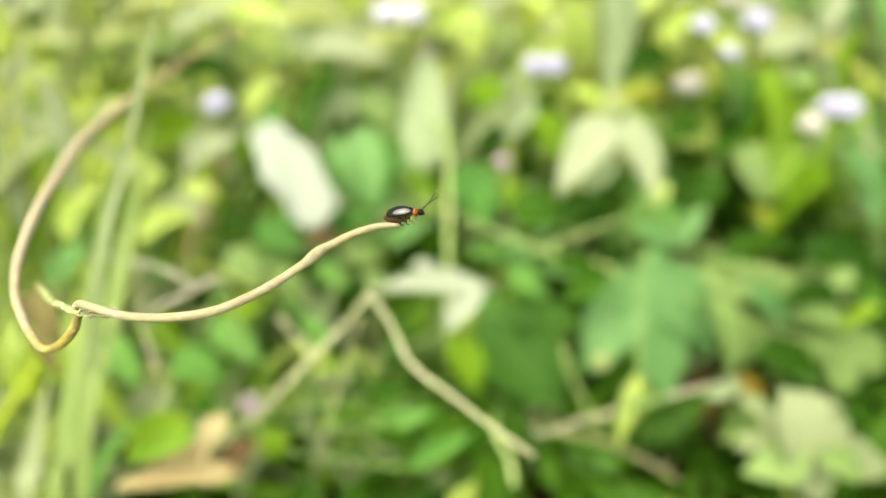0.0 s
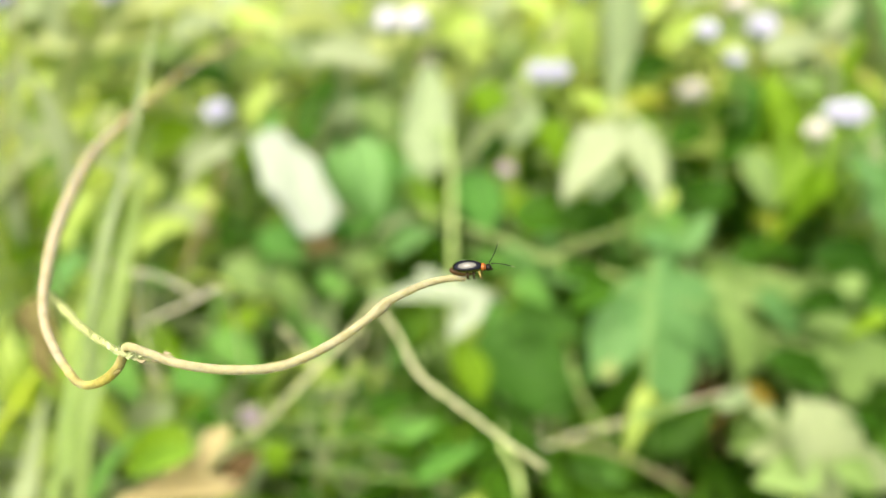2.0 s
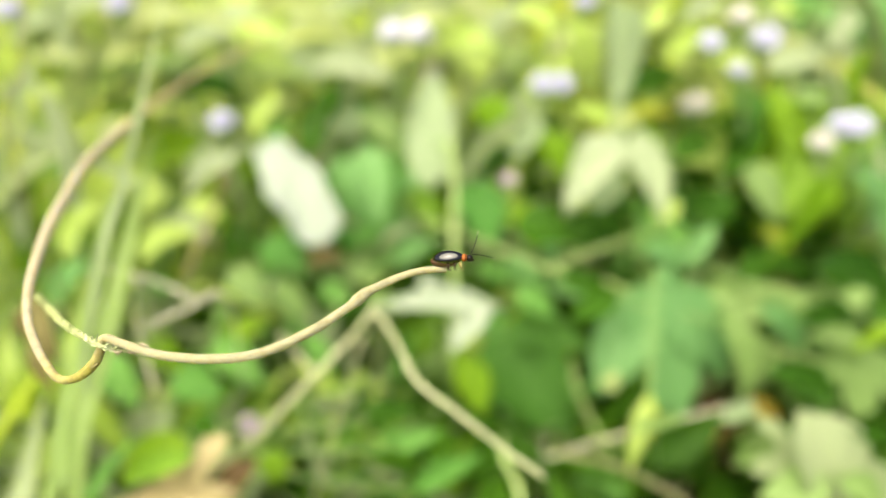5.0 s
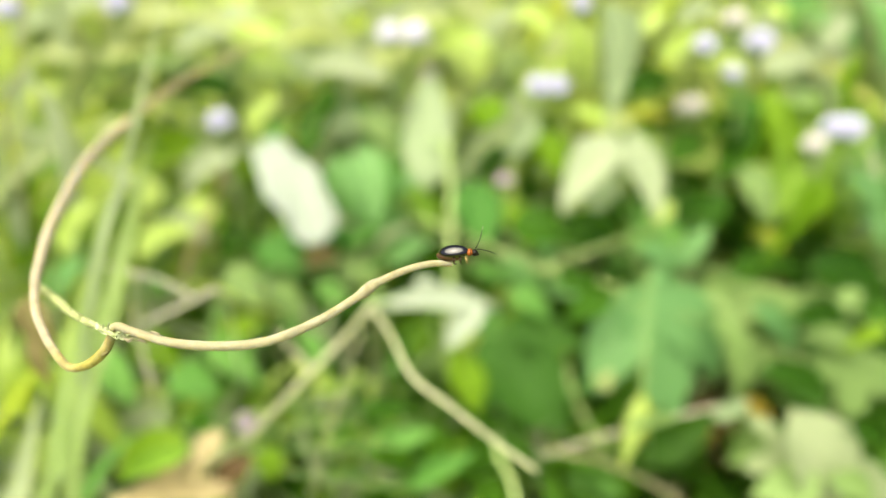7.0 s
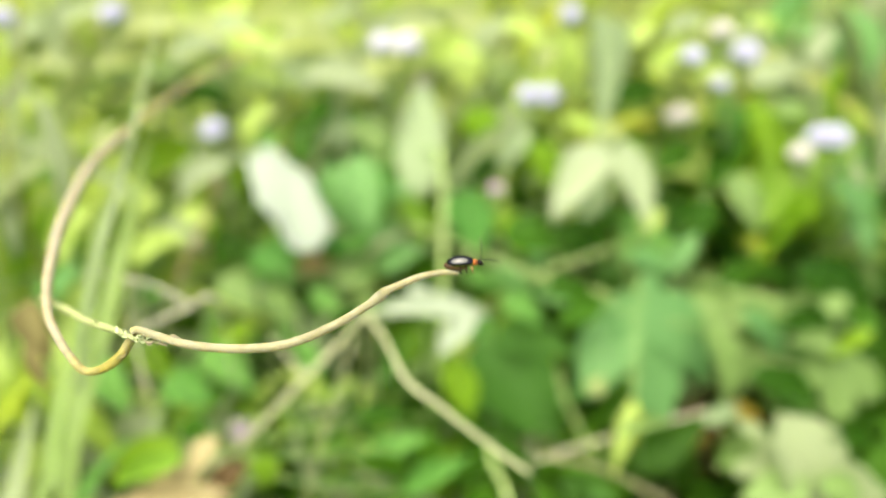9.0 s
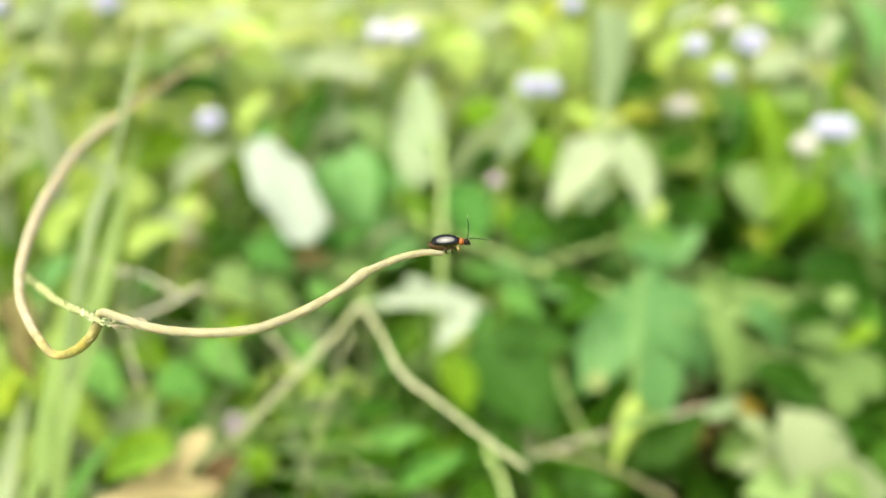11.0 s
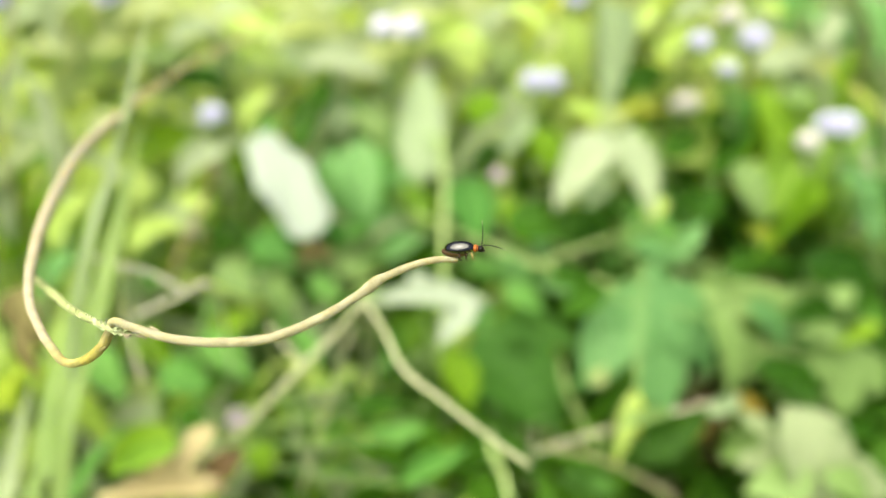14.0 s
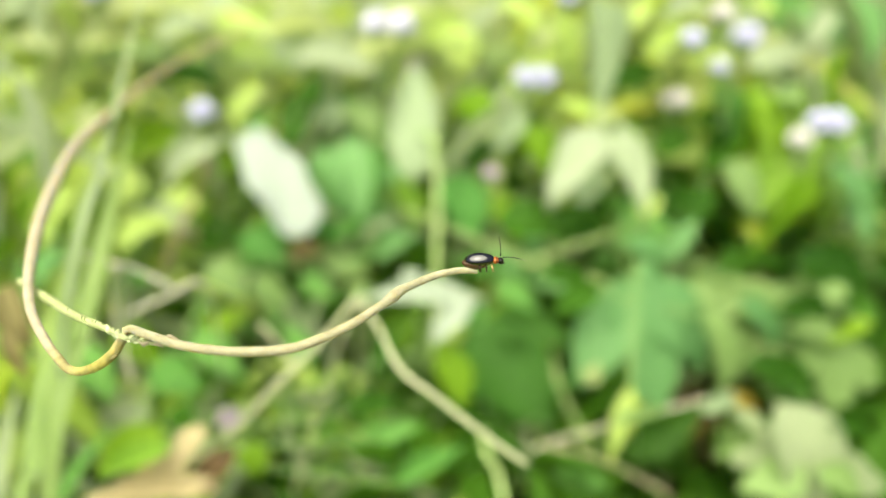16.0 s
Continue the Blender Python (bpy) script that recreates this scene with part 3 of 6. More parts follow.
# ---- larger single plants in front of the weeds ----
def plant_at(root, label, name="weed", category="weed"):
    return thing(name, foot(root), label, category, "weeds on the bank")


def make_bank_leaves():
    p = plant_at((0.0359, 0.4023, 0.0949), "pale weed leaning under a flower")
    stalk(p, [p.location, (0.015, 0.3587, 0.1379), (0.0353, 0.3479, 0.1671)], 0.0012, 0.0009, STEM_PALE)
    leaf(p, (0.0338, 0.3421, 0.1582), (0.0559, 0.3555, 0.1881), 0.01263, PALE, "lance", 1, 0)
    p = plant_at((0.2228, 0.4145, 0.1137), "broad-leaved green weed below the flowers")
    stalk(p, [p.location, (0.2102, 0.3896, 0.1488), (0.2021, 0.3657, 0.1762)], 0.0012, 0.0009, STEM_GREEN)
    leaf(p, (0.2057, 0.3601, 0.1767), (0.1762, 0.3178, 0.1301), 0.03657, GREEN, "ovate", 0, 0)
    leaf(p, (0.1755, 0.3767, 0.1932), (0.2087, 0.3718, 0.1949), 0.02409, PALE, "ovate", 2, 0)
    leaf(p, (0.1677, 0.3888, 0.1842), (0.1604, 0.3514, 0.1451), 0.01901, GREEN, "lance", 1, 0)
    # dark leaves put into the gaps as painted shade
    p = plant_at((0.1545, 0.407, 0.0654), "dark leaves painted as the shade behind pale leaves")
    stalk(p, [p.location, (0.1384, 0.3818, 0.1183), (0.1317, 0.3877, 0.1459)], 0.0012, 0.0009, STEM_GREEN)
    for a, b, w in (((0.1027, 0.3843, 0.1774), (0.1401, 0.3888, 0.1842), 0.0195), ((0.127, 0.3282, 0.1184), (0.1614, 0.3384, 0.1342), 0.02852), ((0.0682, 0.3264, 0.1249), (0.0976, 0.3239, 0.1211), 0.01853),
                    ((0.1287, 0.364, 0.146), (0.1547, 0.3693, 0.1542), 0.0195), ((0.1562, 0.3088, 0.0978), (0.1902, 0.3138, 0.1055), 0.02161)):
        leaf(p, a, b, w, DEEP_SHADE, "ovate", 1, 0)
    # more gap shade made of dark-coloured leaves
    p = plant_at((-0.0718, 0.4261, 0.0949), "dark leaves painted as the shade behind a near-white leaf")
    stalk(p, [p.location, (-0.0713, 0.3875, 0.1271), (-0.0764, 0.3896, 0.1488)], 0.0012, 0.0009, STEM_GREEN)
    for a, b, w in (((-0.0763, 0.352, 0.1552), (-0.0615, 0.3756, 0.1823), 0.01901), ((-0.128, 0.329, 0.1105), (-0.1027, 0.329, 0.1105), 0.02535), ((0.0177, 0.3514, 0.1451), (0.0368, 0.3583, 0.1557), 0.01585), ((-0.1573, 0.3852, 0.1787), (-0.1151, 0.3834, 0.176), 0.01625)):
        leaf(p, a, b, w, DEEP_SHADE, "ovate", 2, 0)
    p = plant_at((-0.091, 0.4837, 0.1468), "pale-leaved weed at the top of the bank")
    stalk(p, [p.location, (-0.0688, 0.4491, 0.167), (-0.0573, 0.4255, 0.1857)], 0.0012, 0.0009, STEM_GREEN)
    for a, b, w in (((-0.0413, 0.4075, 0.1948), (-0.0988, 0.3985, 0.1992), 0.01235), ((-0.0613, 0.3948, 0.1752), (-0.0273, 0.3923, 0.1896), 0.02275), ((-0.056, 0.4305, 0.2118), (-0.0969, 0.4286, 0.2089), 0.01706), ((0.0123, 0.4286, 0.2089), (0.0396, 0.4212, 0.1974), 0.01706),
                    ((-0.1208, 0.4305, 0.2118), (-0.1549, 0.4231, 0.2003), 0.02048), ((-0.1822, 0.4249, 0.2032), (-0.2061, 0.4175, 0.1917), 0.02048), ((-0.0491, 0.3915, 0.1516), (-0.0764, 0.3943, 0.1559), 0.02048)):
        leaf(p, a, b, w, PALE, "ovate", 3, 0)
    p = plant_at((0.2775, 0.3653, 0.0747), "feathery blue-green weed at the shaded edge")
    stalk(p, [p.location, (0.2396, 0.329, 0.1288), (0.2182, 0.3308, 0.1683)], 0.0012, 0.0007, STEM_GREEN)
    for k in range(9):
        q = Vector((0.2327, 0.317, 0.1288)).lerp(Vector((0.2182, 0.3308, 0.1683)), k / 8)
        for side in (-1, 1):
            leaf(p, q, q + RIGHT * side * 0.014 + UPWARD * 0.004, 0.004, MID, "lance", k, 0)


def make_low_leaves():
    p = plant_at((-0.1549, 0.2967, 0.0057), "light green weed low among grass and straw")
    stalk(p, [p.location, (-0.1395, 0.2679, 0.0532), (-0.132, 0.2627, 0.0819)], 0.0012, 0.0008, STEM_GREEN)
    for a, b, w, m in (((-0.1503, 0.2627, 0.1003), (-0.1263, 0.2485, 0.0875), 0.01713, VIVID), ((-0.1144, 0.2612, 0.098), (-0.0882, 0.2455, 0.083), 0.01823, MID), ((-0.1337, 0.2477, 0.0771), (-0.1535, 0.2366, 0.0693), 0.01658, LIME),
                       ((-0.1121, 0.2674, 0.0891), (-0.0893, 0.2751, 0.101), 0.01593, VIVID), ((-0.1064, 0.3023, 0.1061), (-0.0783, 0.2917, 0.0991), 0.01503, MID), ((-0.0831, 0.283, 0.0947), (-0.0597, 0.275, 0.0825), 0.0158, MID),
                       ((-0.1155, 0.2974, 0.0986), (-0.1004, 0.3072, 0.1137), 0.01503, DULL), ((-0.1116, 0.2432, 0.0702), (-0.1318, 0.2307, 0.0602), 0.01658, MID), ((-0.1621, 0.2877, 0.1021), (-0.1416, 0.2925, 0.1095), 0.01638, MID)):
        leaf(p, a, b, w, m, "ovate", 1, 0)
    p = plant_at((0.1845, 0.3186, 0.0027), "dull pale weed beside bare soil")
    stalk(p, [p.location, (0.1624, 0.2785, 0.0511), (0.1496, 0.2627, 0.0819)], 0.0012, 0.0008, STEM_GREEN)
    for a, b, w, m in (((0.1531, 0.2513, 0.0736), (0.1447, 0.2696, 0.1018), 0.02018, DULL), ((0.148, 0.283, 0.0947), (0.1802, 0.2893, 0.1045), 0.02048, DULL), ((0.0579, 0.217, 0.0483), (0.0874, 0.2138, 0.0433), 0.01341, MID),
                       ((0.0842, 0.2395, 0.0461), (0.0643, 0.2441, 0.0533), 0.01422, GREEN), ((0.1384, 0.2243, 0.0595), (0.1598, 0.2287, 0.0663), 0.0118, DULL)):
        leaf(p, a, b, w, m, "ovate", 2, 0)


def make_fill_leaves():
    p = plant_at((-0.0351, 0.3778, 0.0572), "soft green weed behind the beetle's perch")
    stalk(p, [p.location, (-0.0287, 0.3524, 0.0915), (-0.0273, 0.3427, 0.1133)], 0.0012, 0.0008, STEM_GREEN)
    for a, b, w, m in (((-0.0456, 0.3367, 0.1225), (-0.0153, 0.3265, 0.1158), 0.01965, HAZY), ((-0.0425, 0.3221, 0.0999), (-0.0122, 0.3231, 0.1106), 0.01838, MID), ((-0.0302, 0.3428, 0.1226), (-0.0456, 0.3462, 0.1371), 0.01901, WAN), ((-0.0139, 0.3437, 0.1331), (-0.0298, 0.3497, 0.1424), 0.01901, HAZY)):
        leaf(p, a, b, w, m, "ovate", 1, 0)
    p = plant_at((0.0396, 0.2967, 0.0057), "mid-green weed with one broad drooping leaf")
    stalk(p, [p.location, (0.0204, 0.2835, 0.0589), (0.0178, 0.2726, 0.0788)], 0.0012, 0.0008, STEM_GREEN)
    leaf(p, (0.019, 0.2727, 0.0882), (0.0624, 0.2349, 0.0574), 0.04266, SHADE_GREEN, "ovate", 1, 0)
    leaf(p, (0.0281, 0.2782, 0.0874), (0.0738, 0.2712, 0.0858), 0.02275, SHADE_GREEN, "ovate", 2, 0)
    leaf(p, (0.0135, 0.2718, 0.0776), (0.0046, 0.2759, 0.093), 0.01991, LIME, "ovate", 3, 0)
    p = plant_at((-0.0728, 0.2719, 0.0043), "fresh green feathery weed under the leaning straws")
    stalk(p, [p.location, (-0.0655, 0.2479, 0.0408), (-0.0633, 0.2402, 0.0655)], 0.0012, 0.0008, STEM_GREEN)
    rng = random.Random(31)
    for k in range(18):
        a = Vector((-0.0642, 0.2406, 0.0571)) + RIGHT * rng.uniform(-0.02, 0.03) + UPWARD * rng.uniform(-0.02, 0.02)
        turn = radians(rng.uniform(-20, 200))
        b = a + (RIGHT * math.cos(turn) + UPWARD * math.sin(turn)) * rng.uniform(0.012, 0.024) - AWAY * rng.uniform(0, 0.008)
        leaf(p, a, b, rng.uniform(0.006, 0.010), (LIME, GREEN, LIME, WAN)[k % 4], "lance", k, rng.uniform(-30, 30))
    p = plant_at((-0.1695, 0.3731, 0.0867), "light green weed behind the grass blades")
    stalk(p, [p.location, (-0.1613, 0.3513, 0.1082), (-0.1534, 0.3393, 0.1265)], 0.0012, 0.0008, STEM_GREEN)
    for a, b, w, m in (((-0.1525, 0.329, 0.1288), (-0.1245, 0.3137, 0.1238), 0.01606, WAN), ((-0.1556, 0.3306, 0.1314), (-0.1703, 0.3379, 0.1518), 0.01729, LIME), ((-0.1483, 0.3316, 0.1237), (-0.1649, 0.3189, 0.1133), 0.01853, WAN), ((-0.1452, 0.3367, 0.1316), (-0.1217, 0.329, 0.1288), 0.01359, LIME)):
        leaf(p, a, b, w, m, "ovate", 3, 0)
    p = plant_at((0.0486, 0.3458, 0.0447), "soft green weed under a pale stem")
    stalk(p, [p.location, (0.0442, 0.3179, 0.0752), (0.0394, 0.3103, 0.0909)], 0.0012, 0.0008, STEM_GREEN)
    for a, b, w, m in (((0.0323, 0.3097, 0.1083), (0.0529, 0.2949, 0.0948), 0.02105, MID), ((0.0536, 0.3039, 0.0994), (0.08, 0.2966, 0.0973), 0.01563, HAZY), ((0.0323, 0.2948, 0.0853), (0.0529, 0.2859, 0.0809), 0.01804, GREEN)):
        leaf(p, a, b, w, m, "ovate", 2, 0)
    p = plant_at((-0.1591, 0.2447, 0.0359), "bright yellow-green weed at the foot of the grass")
    stalk(p, [p.location, (-0.1396, 0.2121, 0.0774), (-0.1375, 0.2079, 0.0893)], 0.0012, 0.0008, STEM_GREEN)
    for a, b, w, m in (((-0.1219, 0.2217, 0.0922), (-0.1448, 0.2013, 0.0791), 0.0195, WAN), ((-0.1546, 0.1973, 0.073), (-0.1753, 0.1869, 0.0753), 0.01706, WAN), ((-0.1547, 0.2149, 0.0817), (-0.1667, 0.2185, 0.1057), 0.01463, GREEN), ((-0.1647, 0.2107, 0.0753), (-0.1925, 0.2107, 0.0753), 0.01463, WAN)):
        leaf(p, a, b, w, m, "ovate", 0, 0)
    # the shade below the flowers is painted with these dark leaves
    p = plant_at((0.1727, 0.3785, 0.1316), "dark leaves painted as the shade below the flowers")
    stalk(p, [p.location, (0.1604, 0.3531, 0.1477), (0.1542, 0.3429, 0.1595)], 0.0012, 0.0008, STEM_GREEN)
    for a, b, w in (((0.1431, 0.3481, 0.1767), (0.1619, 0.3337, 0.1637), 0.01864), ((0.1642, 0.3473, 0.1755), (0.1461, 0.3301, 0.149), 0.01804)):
        leaf(p, a, b, w, DEEP_SHADE, "ovate", 1, 0)


def make_glare_leaf_plant():
    p = plant_at((-0.0958, 0.3708, 0), "weed with one large pale leaf painted white with sun gloss")
    stalk(p, [p.location, (-0.0907, 0.3408, 0.11), (-0.0855, 0.3108, 0.1834)], 0.0012, 0.0008, STEM_GREEN)
    # the leaf's sunlit gloss is in its near-white colour
    leaf(p, (-0.0866, 0.3099, 0.1821), (-0.0543, 0.2691, 0.1505), 0.0288, WHITE, "flat_rounded", 0, 0, "large pale leaf painted white with sun gloss")
    leaf(p, (-0.0996, 0.3066, 0.1771), (-0.1269, 0.295, 0.1592), 0.01416, PALE, "lance", 1, 0)
    leaf(p, (-0.0964, 0.32, 0.1794), (-0.0819, 0.3315, 0.197), 0.01234, LIME, "lance", 2, 0)
    leaf(p, (-0.0962, 0.3037, 0.1266), (-0.0714, 0.2957, 0.1144), 0.02048, TEAL, "ovate", 2, 0)


def make_pale_plant():
    p = plant_at((0.0045, 0.3064, 0), "weed with two pale silvery leaves")
    stalk(p, [p.location, (0.0043, 0.2764, 0.0782), (0.004, 0.2464, 0.1303)], 0.0012, 0.0008, STEM_GREEN)
    leaf(p, (0.0248, 0.243, 0.1341), (-0.0322, 0.2395, 0.138), 0.01229, SILVER, "flat_lance", 1, 0, "pale silvery leaf")
    leaf(p, (0.0168, 0.2433, 0.1364), (0.001, 0.2276, 0.1196), 0.01227, SILVER, "flat_ovate", 0, 0, "pale silvery leaf")
    leaf(p, (-0.0035, 0.2451, 0.1375), (-0.0121, 0.2489, 0.1433), 0.00892, SILVER, "flat_ovate", 1, 0)
    leaf(p, (0.0169, 0.242, 0.1143), (0.0259, 0.2497, 0.1261), 0.0087, MID, "lance", 3, 15)


def make_star_plant():
    p = plant_at((0.1237, 0.3712, 0.0837), "weed with a whorl of pale pointed leaves")
    hub = (0.0863, 0.3234, 0.1845)
    stalk(p, [p.location, (0.1065, 0.3462, 0.1371), hub], 0.0014, 0.0009, STEM_GREEN)
    leaf(p, (0.085, 0.3191, 0.1834), (0.0549, 0.2825, 0.1583), 0.02276, PALE, "flat_ovate", 1, 0)
    leaf(p, (0.0816, 0.3124, 0.1676), (0.0724, 0.2912, 0.1533), 0.01934, SAGE, "flat_ovate", 2, 0)
    leaf(p, (0.0923, 0.3172, 0.1842), (0.1014, 0.2802, 0.1547), 0.01729, PALE, "flat_ovate", 0, 5)
    leaf(p, (0.0841, 0.3243, 0.186), (0.0962, 0.4171, 0.2278), 0.02119, SAGE, "lance", 2, 0)
    leaf(p, (0.0872, 0.3239, 0.1853), (0.111, 0.3295, 0.194), 0.00449, YELLOW, "lance", 3, 0)
    leaf(p, (0.0899, 0.3268, 0.1807), (0.1183, 0.3309, 0.1869), 0.00398, OLIVE, "lance", 1, 0)
    leaf(p, (0.0856, 0.327, 0.1809), (0.0643, 0.3332, 0.1905), 0.01308, LIME, "ovate", 3, 0)
    leaf(p, (0.0785, 0.3239, 0.1761), (0.0998, 0.3301, 0.1857), 0.01251, CREAMY, "ovate", 2, 0)


def make_upright_plant():
    p = plant_at((0.0055, 0.3227, 0.0457), "tall weed with an upright grey-green leaf")
    stalk(p, [p.location, (0.0022, 0.2515, 0.0921), (0.0032, 0.2622, 0.1215), (0.0034, 0.2756, 0.1477), (0.0034, 0.29, 0.1698), (0.0016, 0.3, 0.1853)], 0.0016, 0.0012, STEM_PALE, label="thick pale green stem")
    leaf(p, (-0.0085, 0.2878, 0.1665), (-0.0062, 0.3387, 0.2081), 0.02287, SAGE, "flat_ovate", 0, 0)
    leaf(p, (0.0049, 0.2974, 0.1629), (0.0438, 0.3194, 0.1967), 0.00599, PALE, "lance", 1, 0)
    leaf(p, (0.0107, 0.3081, 0.161), (0.0235, 0.2895, 0.1323), 0.02411, TEAL, "ovate", 1, 0)
    leaf(p, (-0.041, 0.3224, 0.1738), (-0.033, 0.2983, 0.1368), 0.01991, HAZY, "ovate", 0, 0)
    leaf(p, (-0.0568, 0.3284, 0.1647), (-0.0421, 0.3077, 0.1328), 0.01814, HAZY, "ovate", 2, 0)
    leaf(p, (-0.0275, 0.3292, 0.1659), (-0.0304, 0.3085, 0.134), 0.01287, TEAL, "lance", 1, 0)
    leaf(p, (-0.0158, 0.3196, 0.1512), (-0.0041, 0.3053, 0.1291), 0.01404, GREEN, "ovate", 1, 0)


def make_lobed_plants():
    p = plant_at((0.1487, 0.3303, 0.0207), "climbing weed with a large blue-green three-lobed leaf")
    stalk(p, [p.location, (0.1254, 0.2987, 0.0822), (0.0975, 0.2525, 0.1304)], 0.0012, 0.0008, STEM_GREEN)
    leaf(p, (0.0988, 0.2553, 0.1347), (0.1002, 0.2126, 0.0965), 0.03222, GREY_GREEN, "trident", 0, 0, "three-lobed blue-green leaf")
    leaf(p, (0.0991, 0.2544, 0.1241), (0.127, 0.2325, 0.0997), 0.02645, GREY_GREEN, "ovate", 1, 0)
    leaf(p, (0.0842, 0.2499, 0.121), (0.0659, 0.2215, 0.1011), 0.02645, GREY_GREEN, "ovate", 2, 0)
    leaf(p, (0.0684, 0.2207, 0.1036), (0.0726, 0.2232, 0.1129), 0.00829, CREAMY, "ovate", 0, 0, "yellow blemish on the leaf")
    leaf(p, (0.0954, 0.3037, 0.1266), (0.1371, 0.3137, 0.1238), 0.02779, MID, "ovate", 3, 0)
    p = plant_at((0.2095, 0.2352, 0.0211), "weed with large pale yellow-green lobed leaves")
    stalk(p, [p.location, (0.1778, 0.2052, 0.0669), (0.1533, 0.1882, 0.1048)], 0.0013, 0.0008, STEM_GREEN)
    leaf(p, (0.1344, 0.1888, 0.1242), (0.1477, 0.1678, 0.0919), 0.03015, WAN, "ovate", 2, 0)
    leaf(p, (0.135, 0.1849, 0.1053), (0.1848, 0.1765, 0.0923), 0.02873, WAN, "lobed", 1, 0)
    leaf(p, (0.1418, 0.171, 0.1059), (0.1154, 0.168, 0.1013), 0.01563, DULL, "ovate", 3, 0)
    leaf(p, (0.1421, 0.1677, 0.11), (0.1608, 0.1632, 0.1031), 0.01243, DULL, "ovate", 2, 0)
    leaf(p, (0.1385, 0.2239, 0.1139), (0.1672, 0.2139, 0.0986), 0.01609, SHADE_GREEN, "ovate", 1, 0)
    # dark leaf painted as the shaded notch above the pale leaf
    leaf(p, (0.1492, 0.1811, 0.1215), (0.1692, 0.1785, 0.1174), 0.00845, DEEP_SHADE, "lance", 2, 0)
    leaf(p, (0.116, 0.191, 0.0908), (0.1352, 0.1965, 0.0993), 0.00834, DULL, "lance", 2, 0)
    p = plant_at((0.2457, 0.2861, 0.0261), "weed with pale lobed leaves")
    stalk(p, [p.location, (0.2182, 0.2638, 0.0653), (0.1914, 0.243, 0.1067)], 0.0013, 0.0008, STEM_GREEN)
    leaf(p, (0.1914, 0.2437, 0.1078), (0.1829, 0.2197, 0.0891), 0.02176, DULL, "trident", 2, 0)
    leaf(p, (0.1914, 0.2437, 0.1078), (0.1654, 0.2473, 0.1132), 0.01511, DULL, "ovate", 0, 0)
    leaf(p, (0.1695, 0.2689, 0.0915), (0.1667, 0.2844, 0.1153), 0.02844, DULL, "ovate", 2, 30)
    leaf(p, (0.1392, 0.2782, 0.0874), (0.1509, 0.2909, 0.107), 0.02275, DULL, "ovate", 3, 30)
    # large dark leaf whose colour stands for the shade on the right
    leaf(p, (0.2299, 0.283, 0.0947), (0.1919, 0.2957, 0.1144), 0.03218, DEEP_SHADE, "ovate", 0, 0)


def make_bud_plant():
    p = plant_at((0.1071, 0.2352, 0.0211), "slender weed with a folded yellow-green young leaf")
    stalk(p, [p.location, (0.0917, 0.2107, 0.0753), (0.0824, 0.2064, 0.1145), (0.0852, 0.224, 0.1417), (0.0862, 0.2395, 0.1563)], 0.00045, 0.0003, STEM_GREEN)
    leaf(p, (0.0824, 0.2076, 0.1164), (0.0706, 0.1823, 0.0958), 0.00819, LIME, "lance", 0, 10, "folded yellow-green young leaf")
    leaf(p, (0.083, 0.2091, 0.115), (0.0776, 0.1903, 0.099), 0.00501, YELLOW, "lance", 1, -20)


def dry_stem(label, mat, pts, r):
    """A loose stem through the points; its far end runs back down to the soil."""
    start = Vector(pts[0])
    root = foot(start + Vector((start.x, start.y, 0)) * 0.6)
    s = thing("dry_stem", root, label, "stem", "loose stems among the weeds")
    path = list(reversed(pts)) + [start.lerp(root, 0.4), root]
    stalk(s, path, r, r * 0.9, mat, "stalk", sides=9)


